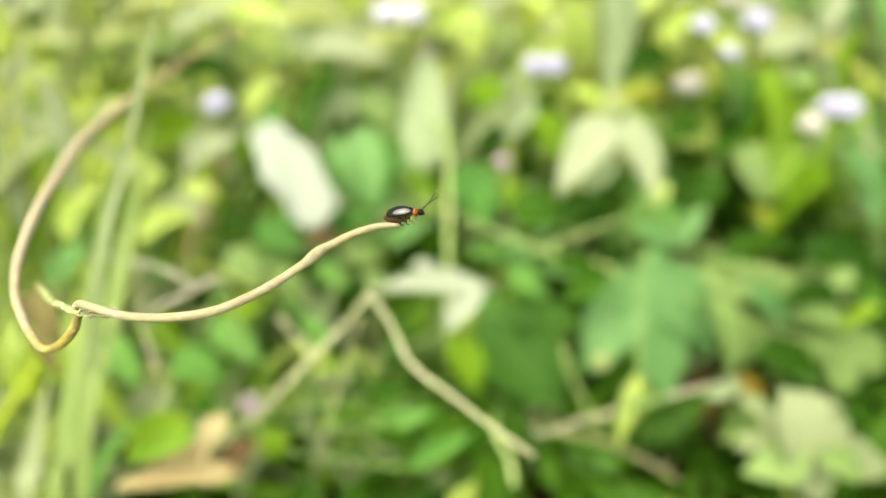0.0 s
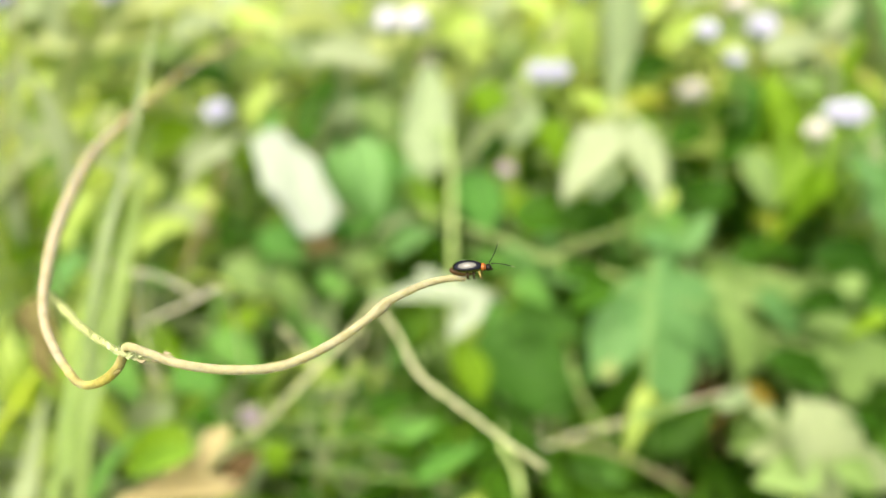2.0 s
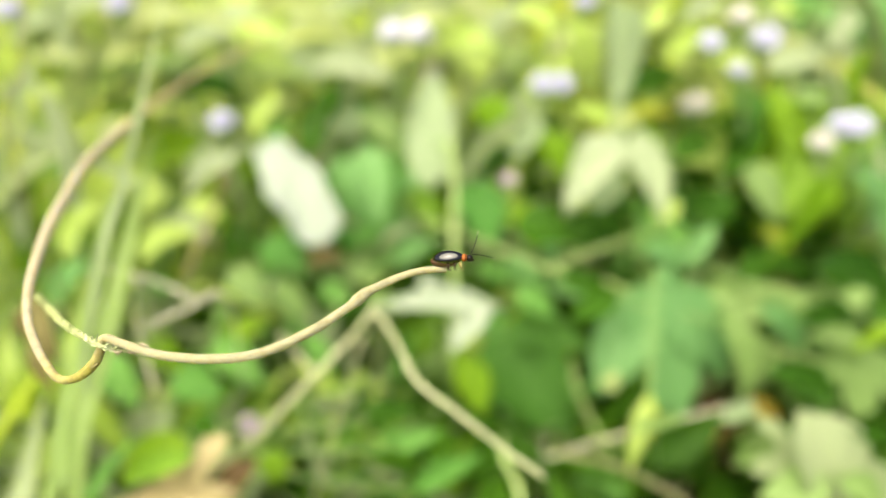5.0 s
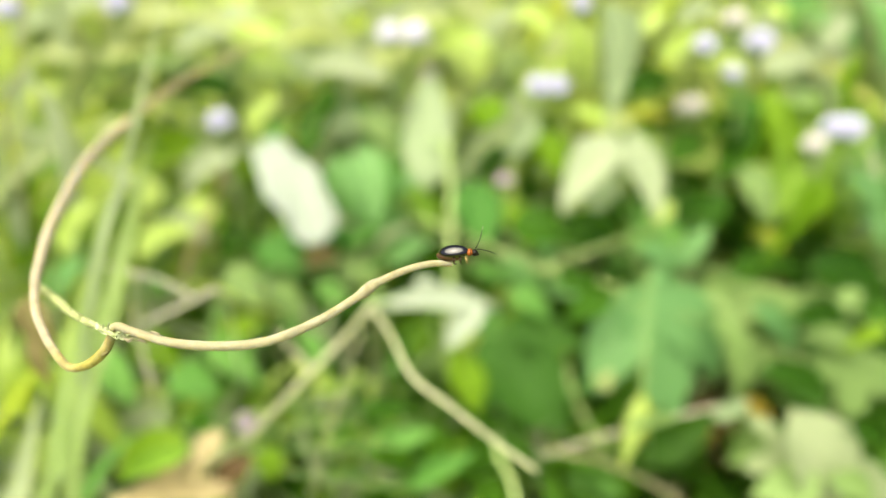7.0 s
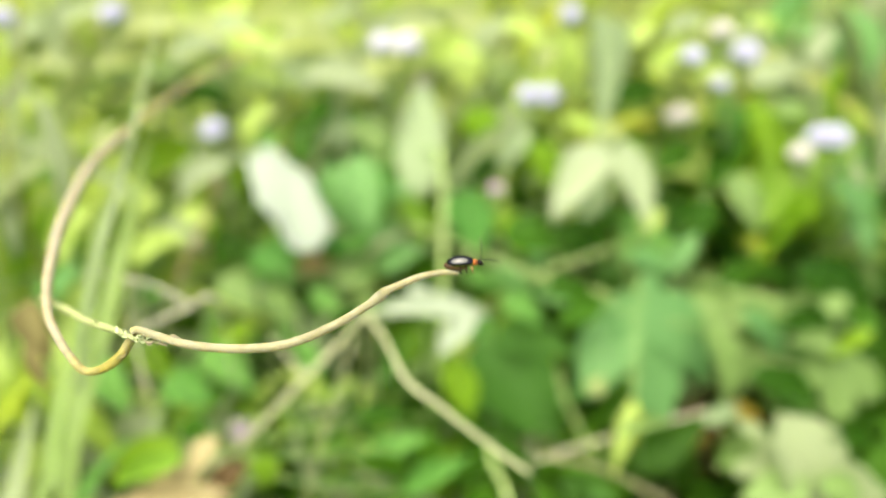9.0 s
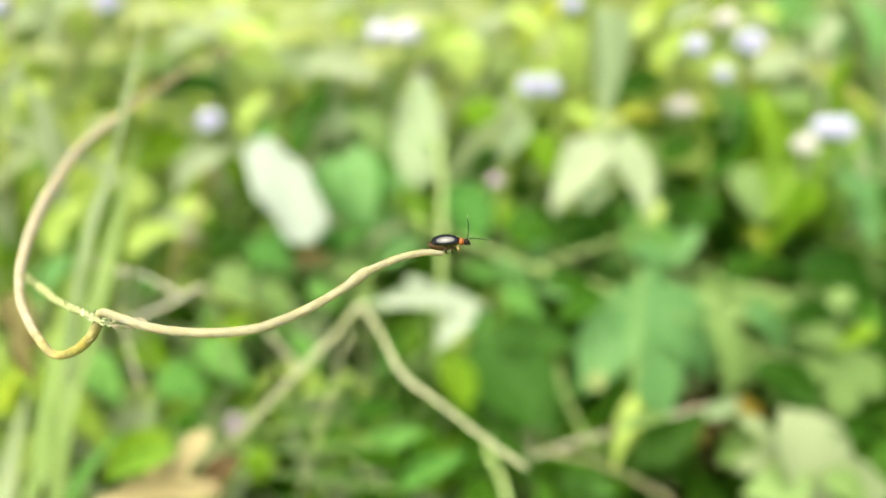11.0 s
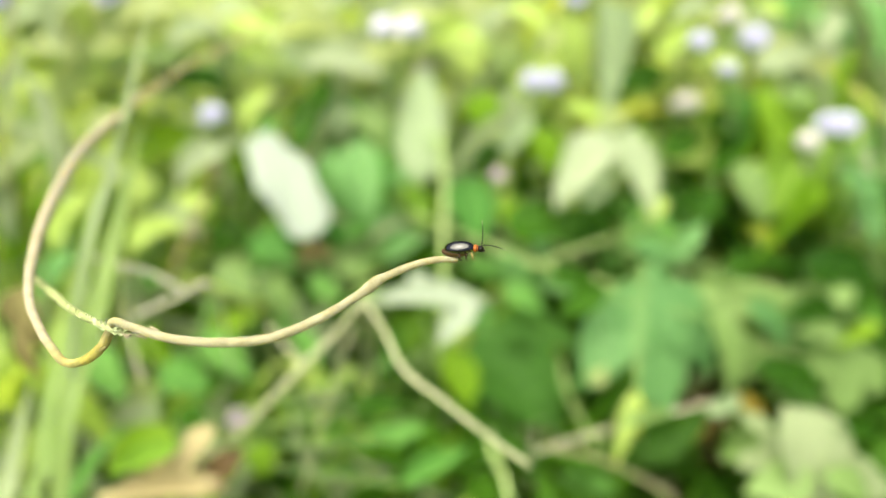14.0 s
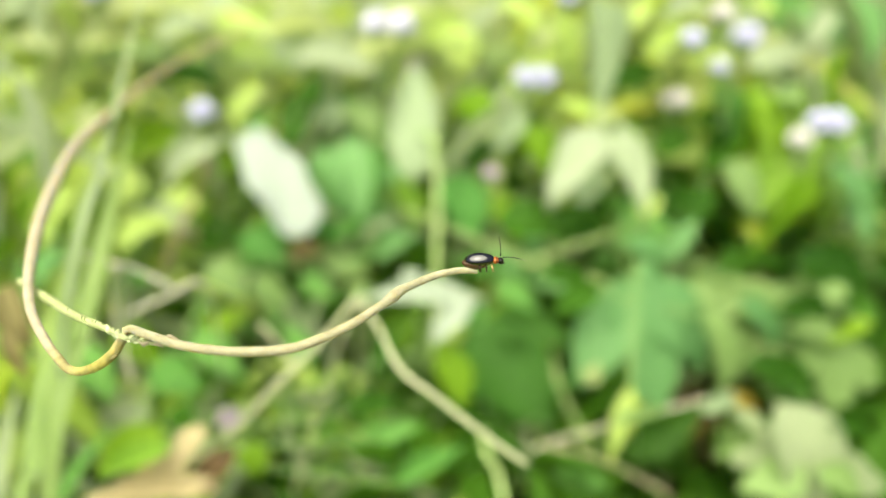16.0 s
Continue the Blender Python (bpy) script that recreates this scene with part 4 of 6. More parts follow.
def make_straws():
    dry_stem("pale dry stem bent over the weeds", STRAW, ((-0.0231, 0.1729, 0.1823), (-0.0157, 0.1584, 0.1875), (-0.0087, 0.142, 0.1861), (0.0024, 0.1336, 0.1823), (0.0144, 0.127, 0.1759), (0.025, 0.1215, 0.1711)), 0.0007)
    dry_stem("dry straw-coloured stem leaning over the weeds", STRAW, ((-0.0212, 0.1783, 0.1815), (-0.0318, 0.1729, 0.1731), (-0.0493, 0.1675, 0.1557), (-0.0651, 0.1669, 0.1363), (-0.0875, 0.1733, 0.1095)), 0.00104)
    dry_stem("dry straw-coloured stem leaning over the weeds", STRAW, ((-0.0293, 0.1932, 0.1585), (-0.0371, 0.1858, 0.1378), (-0.0442, 0.1779, 0.1166), (-0.0524, 0.1728, 0.0903)), 0.00048)
    dry_stem("thin pale green stem lying across the weeds", STEM_PALE, ((-0.0151, 0.2979, 0.1453), (0.0182, 0.2868, 0.1374), (0.0479, 0.2759, 0.1298), (0.0751, 0.2725, 0.1245), (0.0955, 0.2678, 0.1172)), 0.0007)
    dry_stem("thin pale green stem lying across the weeds", STEM_PALE, ((0.0465, 0.2831, 0.1225), (0.069, 0.288, 0.13), (0.0927, 0.2965, 0.1339), (0.1191, 0.317, 0.1288)), 0.0007)
    dry_stem("dry tan straw lying over bare soil", BLEACHED, ((0.0396, 0.193, 0.0939), (0.0523, 0.195, 0.097), (0.0686, 0.1975, 0.1009), (0.0917, 0.2011, 0.1063), (0.1237, 0.2054, 0.1129)), 0.0005)
    dry_stem("dry brown straw lying over bare soil", TAN_STRAW, ((0.0457, 0.1906, 0.0994), (0.0628, 0.1885, 0.0961), (0.081, 0.1842, 0.0895), (0.0981, 0.1786, 0.0809)), 0.0007)
    dry_stem("tan twig lying on the bare soil", STRAW, ((0.1158, 0.2336, 0.0187), (0.1401, 0.2491, 0.0242), (0.1699, 0.2686, 0.0175)), 0.001)
    dry_stem("bent dry tan straw among grass blades", PALE_STRAW, ((-0.1137, 0.1845, 0.191), (-0.104, 0.1848, 0.1915), (-0.0931, 0.1836, 0.1896), (-0.083, 0.1808, 0.1854), (-0.0801, 0.1796, 0.1835)), 0.00042)
    dry_stem("pale dry straw among grass blades", PALE_STRAW, ((-0.0711, 0.1806, 0.185), (-0.083, 0.1789, 0.1823), (-0.0903, 0.1773, 0.1798), (-0.0973, 0.1755, 0.1771)), 0.00048)
    dry_stem("pale dry straw among grass blades", BLEACHED, ((-0.0987, 0.184, 0.1903), (-0.0998, 0.1769, 0.1792), (-0.0973, 0.1709, 0.17), (-0.0936, 0.1637, 0.159)), 0.0005)
    dry_stem("brown stem among the weeds", TWIG, ((-0.09, 0.2607, 0.1889), (-0.0957, 0.253, 0.1771), (-0.1018, 0.2459, 0.1662), (-0.1089, 0.2367, 0.152)), 0.0007)
    dry_stem("pale stem among the weeds", STRAW, ((0.1202, 0.3021, 0.1242), (0.1275, 0.2925, 0.1095), (0.1431, 0.2908, 0.0885)), 0.0009)
    dry_stem("pale green stem among the weeds", STEM_PALE, ((0.0611, 0.2522, 0.0841), (0.067, 0.2381, 0.0716), (0.0779, 0.2277, 0.0556)), 0.00085)
    dry_stem("pale green stem bent across the shaded weeds", STEM_PALE, ((0.1422, 0.2782, 0.0874), (0.1685, 0.2734, 0.08), (0.1948, 0.2686, 0.0727), (0.2153, 0.2695, 0.0557)), 0.0011)
    dry_stem("short tan twig under the leaning straw", STRAW, ((-0.0621, 0.2009, 0.152), (-0.0547, 0.1934, 0.1497), (-0.0463, 0.1852, 0.1462)), 0.0007)
    dry_stem("reddish thin stem among the weeds", STEM_PALE, ((0.0218, 0.1903, 0.099), (0.027, 0.1809, 0.0936), (0.0287, 0.1716, 0.0885)), 0.00109)


def grass_clump(label, root):
    return thing("grass_clump", foot(root), label, "grass")


def blade(g, mat, low, mid, tip, breadth, twist=0):
    """One grass blade from the clump's root through three points, keeled along its middle."""
    root = g.location
    path = spline([(*p, 1) for p in (root, Vector(low), Vector(mid), Vector(tip))], 8)
    verts, faces = [], []
    n = len(path)
    for i, q in enumerate(path):
        a, b = Vector(path[max(i - 1, 0)][:3]), Vector(path[min(i + 1, n - 1)][:3])
        along = (b - a).normalized()
        face = (UPWARD * 0.4 - AWAY).normalized()
        side = Matrix.Rotation(radians(twist), 3, along) @ face.cross(along).normalized()
        t = i / (n - 1)
        hw = breadth * 0.5 * min(1, 0.5 + t) * (1 - max(0, (t - 0.55) / 0.45) ** 1.6) + 0.0001
        c = Vector(q[:3]) - root
        verts += [c - side * hw, c - side * hw * 0.5 - face * hw * 0.12, c - face * hw * 0.28, c + side * hw * 0.5 - face * hw * 0.12, c + side * hw]
    for i in range(n - 1):
        for j in range(4):
            a = i * 5 + j
            faces.append((a, a + 1, a + 6, a + 5))
    part("blade", mesh("blade", verts, faces), mat, g)


def make_grass():
    g = grass_clump("clump of broad pale green grass blades beside the tendril", (-0.16, 0.14, 0.0))
    blade(g, BLADE, (-0.1146, 0.1433, 0.1459), (-0.1029, 0.1704, 0.1877), (-0.0893, 0.2012, 0.235), 0.00699, 0)
    blade(g, BLADE, (-0.1273, 0.145, 0.1301), (-0.1181, 0.1729, 0.1731), (-0.1059, 0.2057, 0.2237), 0.00366, 0)
    blade(g, PALE, (-0.1056, 0.1557, 0.1833), (-0.0931, 0.1865, 0.2309), (-0.0816, 0.2138, 0.2728), 0.00217, 10)
    blade(g, BLADE, (-0.1056, 0.1614, 0.1829), (-0.0949, 0.1939, 0.233), (-0.0852, 0.2143, 0.2645), 0.00137, -15)
    blade(g, BLADE, (-0.1392, 0.1462, 0.1044), (-0.1314, 0.1632, 0.1306), (-0.1217, 0.1844, 0.1633), 0.00507, 0)
    blade(g, WAN, (-0.1532, 0.1523, 0.0954), (-0.1511, 0.1655, 0.1159), (-0.144, 0.1821, 0.1414), 0.00813, 0)
    blade(g, MID, (-0.1349, 0.15, 0.092), (-0.1257, 0.1644, 0.1142), (-0.1105, 0.1744, 0.1295), 0.00609, 0)
    g = grass_clump("arching yellow-green grass blades on the bank", (0.1952, 0.4159, 0.1526))
    blade(g, OLIVE, (0.1794, 0.3799, 0.1889), (0.2087, 0.3723, 0.1956), (0.2453, 0.3457, 0.1729), 0.01173, 0)
    blade(g, PALE, (0.1775, 0.3976, 0.1978), (0.2002, 0.3941, 0.1924), (0.2385, 0.393, 0.1724), 0.0195, 0)
    blade(g, YELLOW, (0.0629, 0.4432, 0.1946), (0.0737, 0.451, 0.2066), (0.0826, 0.4712, 0.2194), 0.01073, 0)
    blade(g, LIME, (-0.1072, 0.4166, 0.1903), (-0.0764, 0.4193, 0.1946), (-0.0433, 0.4293, 0.1916), 0.01365, 0)
    top, mid, low = (-0.1568, 0.2723, 0.2619), (-0.1515, 0.2441, 0.2368), (-0.1536, 0.2253, 0.2079)
    root = foot(low)
    s = thing("dry_stem", root, "hair-thin dark grass stem", "stem")
    stalk(s, [root, low, mid, top], 0.0005, 0.0004, OLIVE_BROWN, "stalk")


def fallen_leaf(label, mat, base, tip, w, kind, variant, roll):
    p = thing("fallen_leaf", Vector(base), label, "leaf", "withered leaves among the weeds")
    leaf(p, base, tip, w, mat, kind, variant, roll)


def make_litter():
    fallen_leaf("curled tan dry leaf beside a straw stem", DRY, (-0.0749, 0.1637, 0.1406), (-0.0863, 0.1461, 0.1264), 0.01159, "ragged", 0, 10)
    fallen_leaf("curled tan dry leaf beside a straw stem", DRY, (-0.0674, 0.1481, 0.1295), (-0.1095, 0.1438, 0.1283), 0.00955, "ragged", 1, 0)
    fallen_leaf("curled tan dry leaf beside a straw stem", DRY, (-0.0842, 0.1604, 0.1337), (-0.0969, 0.148, 0.1219), 0.00871, "lance", 2, 20)
    fallen_leaf("dark brown dead leaf beside a straw stem", TWIGLEAF, (-0.0759, 0.1494, 0.1278), (-0.0632, 0.1558, 0.1375), 0.01047, "ragged", 3, 0)
    fallen_leaf("pale withered leaf end caught in the grass blades", OLIVE_BROWN, (-0.113, 0.1481, 0.1992), (-0.1065, 0.1384, 0.1843), 0.00463, "lance", 0, 0)
    # leaf shape added as a darker, browner patch among the blades
    fallen_leaf("olive-brown leaf shape among the grass blades", OLIVE_BROWN, (-0.1163, 0.1567, 0.2033), (-0.1068, 0.1435, 0.192), 0.00878, "ovate", 2, 0)
    fallen_leaf("small withered orange leaf over bare soil", ORANGE, (0.1443, 0.2386, 0.0816), (0.1539, 0.2284, 0.0658), 0.01053, "ovate", 1, 0)
    fallen_leaf("small withered orange leaf over bare soil", ORANGE, (0.1155, 0.2323, 0.0535), (0.1337, 0.2371, 0.0609), 0.00902, "ovate", 2, 0)
    fallen_leaf("small withered orange leaf over bare soil", ORANGE, (0.1331, 0.2676, 0.0343), (0.1454, 0.2625, 0.0265), 0.00741, "ovate", 0, 0)
    # two dark brown leaf shapes added to stand in for dark soil
    fallen_leaf("dark brown leaf shape standing in for dark soil", TWIGLEAF, (0.129, 0.2607, 0.0604), (0.1581, 0.2433, 0.0154), 0.0234, "ovate", 0, 0)
    fallen_leaf("dark brown leaf shape standing in for dark soil", TWIGLEAF, (0.1221, 0.2515, 0.028), (0.148, 0.232, 0.0162), 0.01755, "ovate", 2, 0)
    fallen_leaf("grey-green leaf edge lying on a straw", DULL, (0.069, 0.1828, 0.1204), (0.0896, 0.1855, 0.1246), 0.00554, "lance", 1, 0)
    fallen_leaf("grey-green leaf edge lying on a straw", SAGE, (0.1018, 0.1848, 0.1236), (0.1162, 0.1883, 0.1289), 0.00639, "ovate", 2, 0)
    fallen_leaf("yellowing leaf caught on the weeds", YELLOW, (0.1672, 0.3157, 0.1268), (0.1846, 0.3095, 0.1172), 0.01022, "lance", 3, 0)
    fallen_leaf("rust-red dead leaf among the weeds", RUST, (-0.085, 0.3478, 0.0844), (-0.0587, 0.3491, 0.0864), 0.0116, "ovate", 0, 0)
    fallen_leaf("rust-red dead leaf among the weeds", RUST, (-0.1447, 0.3646, 0.092), (-0.1342, 0.3608, 0.0861), 0.01048, "ovate", 1, 0)
    fallen_leaf("brown dead leaf on dark soil", RUST, (0.1522, 0.3004, 0.0114), (0.1727, 0.2976, 0.0071), 0.01365, "ovate", 1, 0)


def make_sunlit_leaves():
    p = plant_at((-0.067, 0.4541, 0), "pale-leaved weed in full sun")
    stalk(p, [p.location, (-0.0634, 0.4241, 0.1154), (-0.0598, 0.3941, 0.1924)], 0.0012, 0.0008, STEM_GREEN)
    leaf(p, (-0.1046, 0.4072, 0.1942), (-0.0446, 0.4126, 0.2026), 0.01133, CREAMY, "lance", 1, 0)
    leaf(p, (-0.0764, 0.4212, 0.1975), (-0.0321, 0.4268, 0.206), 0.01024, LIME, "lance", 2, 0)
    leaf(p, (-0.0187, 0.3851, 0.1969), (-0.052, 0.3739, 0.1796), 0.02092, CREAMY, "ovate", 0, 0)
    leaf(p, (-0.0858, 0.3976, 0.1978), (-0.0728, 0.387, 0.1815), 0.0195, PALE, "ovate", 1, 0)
    leaf(p, (-0.0568, 0.3626, 0.1806), (-0.0491, 0.3508, 0.1625), 0.01359, SAGE, "lance", 2, 0)
    leaf(p, (-0.0445, 0.3609, 0.1781), (-0.0259, 0.3491, 0.1599), 0.01853, DULL, "ovate", 3, 0)
    # three dark leaves painted as shadowed gaps
    leaf(p, (-0.0673, 0.3555, 0.1881), (-0.0553, 0.3514, 0.1818), 0.01323, DEEP_SHADE, "ovate", 0, 0)
    leaf(p, (-0.0728, 0.3247, 0.1773), (-0.0631, 0.3203, 0.1707), 0.01024, DEEP_SHADE, "ovate", 1, 0)
    leaf(p, (-0.1065, 0.3483, 0.1953), (-0.1328, 0.3459, 0.1917), 0.01053, DEEP_SHADE, "lance", 2, 0)
    p = plant_at((0.0432, 0.4639, 0), "yellow-green weed in full sun")
    stalk(p, [p.location, (0.0409, 0.4339, 0.1135), (0.0386, 0.4039, 0.1892)], 0.0012, 0.0008, STEM_GREEN)
    leaf(p, (0.0003, 0.4338, 0.2169), (0.0294, 0.4246, 0.2026), 0.01229, CREAMY, "lance", 1, 0)
    leaf(p, (0.0653, 0.4121, 0.2202), (0.0458, 0.3958, 0.1951), 0.01105, YELLOW, "lance", 2, 0)
    leaf(p, (0.0723, 0.398, 0.2168), (0.0799, 0.3756, 0.1823), 0.01648, LIME, "lance", 0, 0)
    leaf(p, (0.0294, 0.4249, 0.2032), (0.0498, 0.4314, 0.2132), 0.01502, PALE, "ovate", 2, 0)
    leaf(p, (0.0209, 0.3739, 0.1796), (0.0304, 0.3601, 0.1584), 0.02218, VIVID, "ovate", 1, 0)
    leaf(p, (0.012, 0.413, 0.2032), (0.022, 0.3967, 0.178), 0.02332, LIME, "ovate", 2, 0)
    leaf(p, (0.0486, 0.3285, 0.1833), (0.033, 0.3177, 0.1666), 0.01365, SAGE, "lance", 2, 0)
    leaf(p, (0.0529, 0.3449, 0.1717), (0.0649, 0.3301, 0.149), 0.01804, VIVID, "ovate", 3, 0)
    # dark leaf in place of the shadowed gap beside the whorl
    leaf(p, (0.0965, 0.358, 0.1919), (0.1161, 0.3544, 0.1863), 0.01203, DEEP_SHADE, "lance", 1, 0)
    p = plant_at((0.2061, 0.4293, 0), "broad pale leaves below a flower cluster")
    stalk(p, [p.location, (0.1951, 0.3993, 0.1146), (0.184, 0.3693, 0.191)], 0.0012, 0.0008, STEM_GREEN)
    leaf(p, (0.1709, 0.367, 0.1965), (0.2075, 0.3698, 0.2009), 0.02011, PALE, "ovate", 0, 0)
    leaf(p, (0.1521, 0.3563, 0.1894), (0.1642, 0.3416, 0.1667), 0.02105, SHADE_GREEN, "ovate", 1, 0)
    leaf(p, (0.1732, 0.3547, 0.1868), (0.1852, 0.3334, 0.1541), 0.02706, VIVID, "ovate", 2, 0)
    leaf(p, (0.1802, 0.3435, 0.188), (0.2007, 0.3419, 0.1855), 0.01287, DULL, "ovate", 1, 0)
    leaf(p, (0.156, 0.3305, 0.1588), (0.1753, 0.3136, 0.1327), 0.02076, DULL, "ovate", 3, 0)
    leaf(p, (0.2007, 0.3212, 0.1536), (0.1802, 0.3085, 0.134), 0.01638, VIVID, "lance", 1, 0)
    leaf(p, (0.2239, 0.4324, 0.2146), (0.2341, 0.4166, 0.1903), 0.01843, HAZY, "ovate", 1, 0)
    leaf(p, (0.2512, 0.4361, 0.2204), (0.2444, 0.4175, 0.1917), 0.02048, HAZY, "ovate", 2, 0)
    # shadowed gap painted as a dark leaf
    leaf(p, (0.1305, 0.3085, 0.134), (0.148, 0.318, 0.1487), 0.01755, DEEP_SHADE, "ovate", 2, 0)
    leaf(p, (0.2036, 0.3154, 0.163), (0.223, 0.2999, 0.1392), 0.01706, GREY_GREEN, "lance", 1, 0)
    leaf(p, (0.2093, 0.3045, 0.1463), (0.225, 0.2922, 0.1272), 0.01422, GREY_GREEN, "lance", 2, 0)
    p = plant_at((0.1257, 0.3431, 0), "crescent-leaved blue-green weed over shade")
    stalk(p, [p.location, (0.119, 0.3131, 0.079), (0.1122, 0.2831, 0.1316)], 0.0012, 0.0008, STEM_GREEN)
    leaf(p, (0.0928, 0.2769, 0.1405), (0.1156, 0.2722, 0.1333), 0.0118, GREY_GREEN, "ovate", 1, 0)
    leaf(p, (0.1119, 0.2755, 0.1291), (0.1296, 0.2878, 0.1481), 0.01089, GREY_GREEN, "lance", 2, 0)
    leaf(p, (0.0996, 0.2885, 0.1492), (0.1119, 0.293, 0.1561), 0.01198, LIME, "ovate", 0, 0)
    # dark green and dark brown leaves stand for a shaded hollow here
    leaf(p, (0.1521, 0.3039, 0.1087), (0.1912, 0.3056, 0.1112), 0.01804, DEEP_SHADE, "ovate", 1, 0)
    leaf(p, (0.1642, 0.299, 0.1011), (0.1882, 0.2974, 0.0986), 0.01203, TWIGLEAF, "ovate", 2, 0)
    # dark leaf as the shade of a gap
    leaf(p, (0.0619, 0.3138, 0.1238), (0.089, 0.317, 0.1288), 0.02105, DEEP_SHADE, "ovate", 0, 0)
    leaf(p, (0.1866, 0.2623, 0.118), (0.2, 0.266, 0.1236), 0.01073, DULL, "ovate", 1, 0)
    leaf(p, (0.1993, 0.2416, 0.1229), (0.1778, 0.2352, 0.1129), 0.00756, VIVID, "lance", 1, 0)
    leaf(p, (0.116, 0.2565, 0.1274), (0.1368, 0.2537, 0.123), 0.013, DULL, "ovate", 2, 0)
    # gap shade again painted as a dark leaf
    leaf(p, (0.0722, 0.2365, 0.1425), (0.0518, 0.2312, 0.1344), 0.01342, DEEP_SHADE, "lance", 2, 0)
    p = plant_at((-0.1288, 0.2436, 0), "vivid green weed beside dry leaves")
    stalk(p, [p.location, (-0.1219, 0.2136, 0.0641), (-0.115, 0.1836, 0.1069)], 0.0012, 0.0008, STEM_GREEN)
    leaf(p, (-0.0978, 0.1831, 0.1154), (-0.1258, 0.1755, 0.1036), 0.01507, VIVID, "ovate", 1, 0)
    leaf(p, (-0.0805, 0.1511, 0.1451), (-0.1044, 0.1458, 0.1369), 0.0083, GREEN, "ovate", 0, 0)
    leaf(p, (-0.1194, 0.1871, 0.1124), (-0.1062, 0.1776, 0.0977), 0.01316, VIVID, "ovate", 2, 0)
    leaf(p, (-0.0689, 0.1847, 0.1087), (-0.0645, 0.1776, 0.0977), 0.01097, VIVID, "ovate", 0, 0)
    leaf(p, (-0.1141, 0.2151, 0.1188), (-0.0928, 0.21, 0.1109), 0.0165, MID, "ovate", 1, 0)
    leaf(p, (-0.1033, 0.1978, 0.1105), (-0.0896, 0.1947, 0.1057), 0.0091, DEEP_SHADE, "ovate", 2, 0)
    leaf(p, (-0.0316, 0.1913, 0.1189), (-0.0118, 0.1929, 0.1213), 0.01009, DEEP_SHADE, "ovate", 1, 0)
    leaf(p, (0.004, 0.2368, 0.1155), (0.0166, 0.219, 0.088), 0.01663, VIVID, "lance", 1, 0)
    leaf(p, (-0.0135, 0.1687, 0.1024), (0.0118, 0.1768, 0.1148), 0.00972, MID, "lance", 2, 0)
    leaf(p, (-0.0206, 0.1847, 0.1087), (-0.0031, 0.1883, 0.1143), 0.00878, MID, "lance", 1, 0)


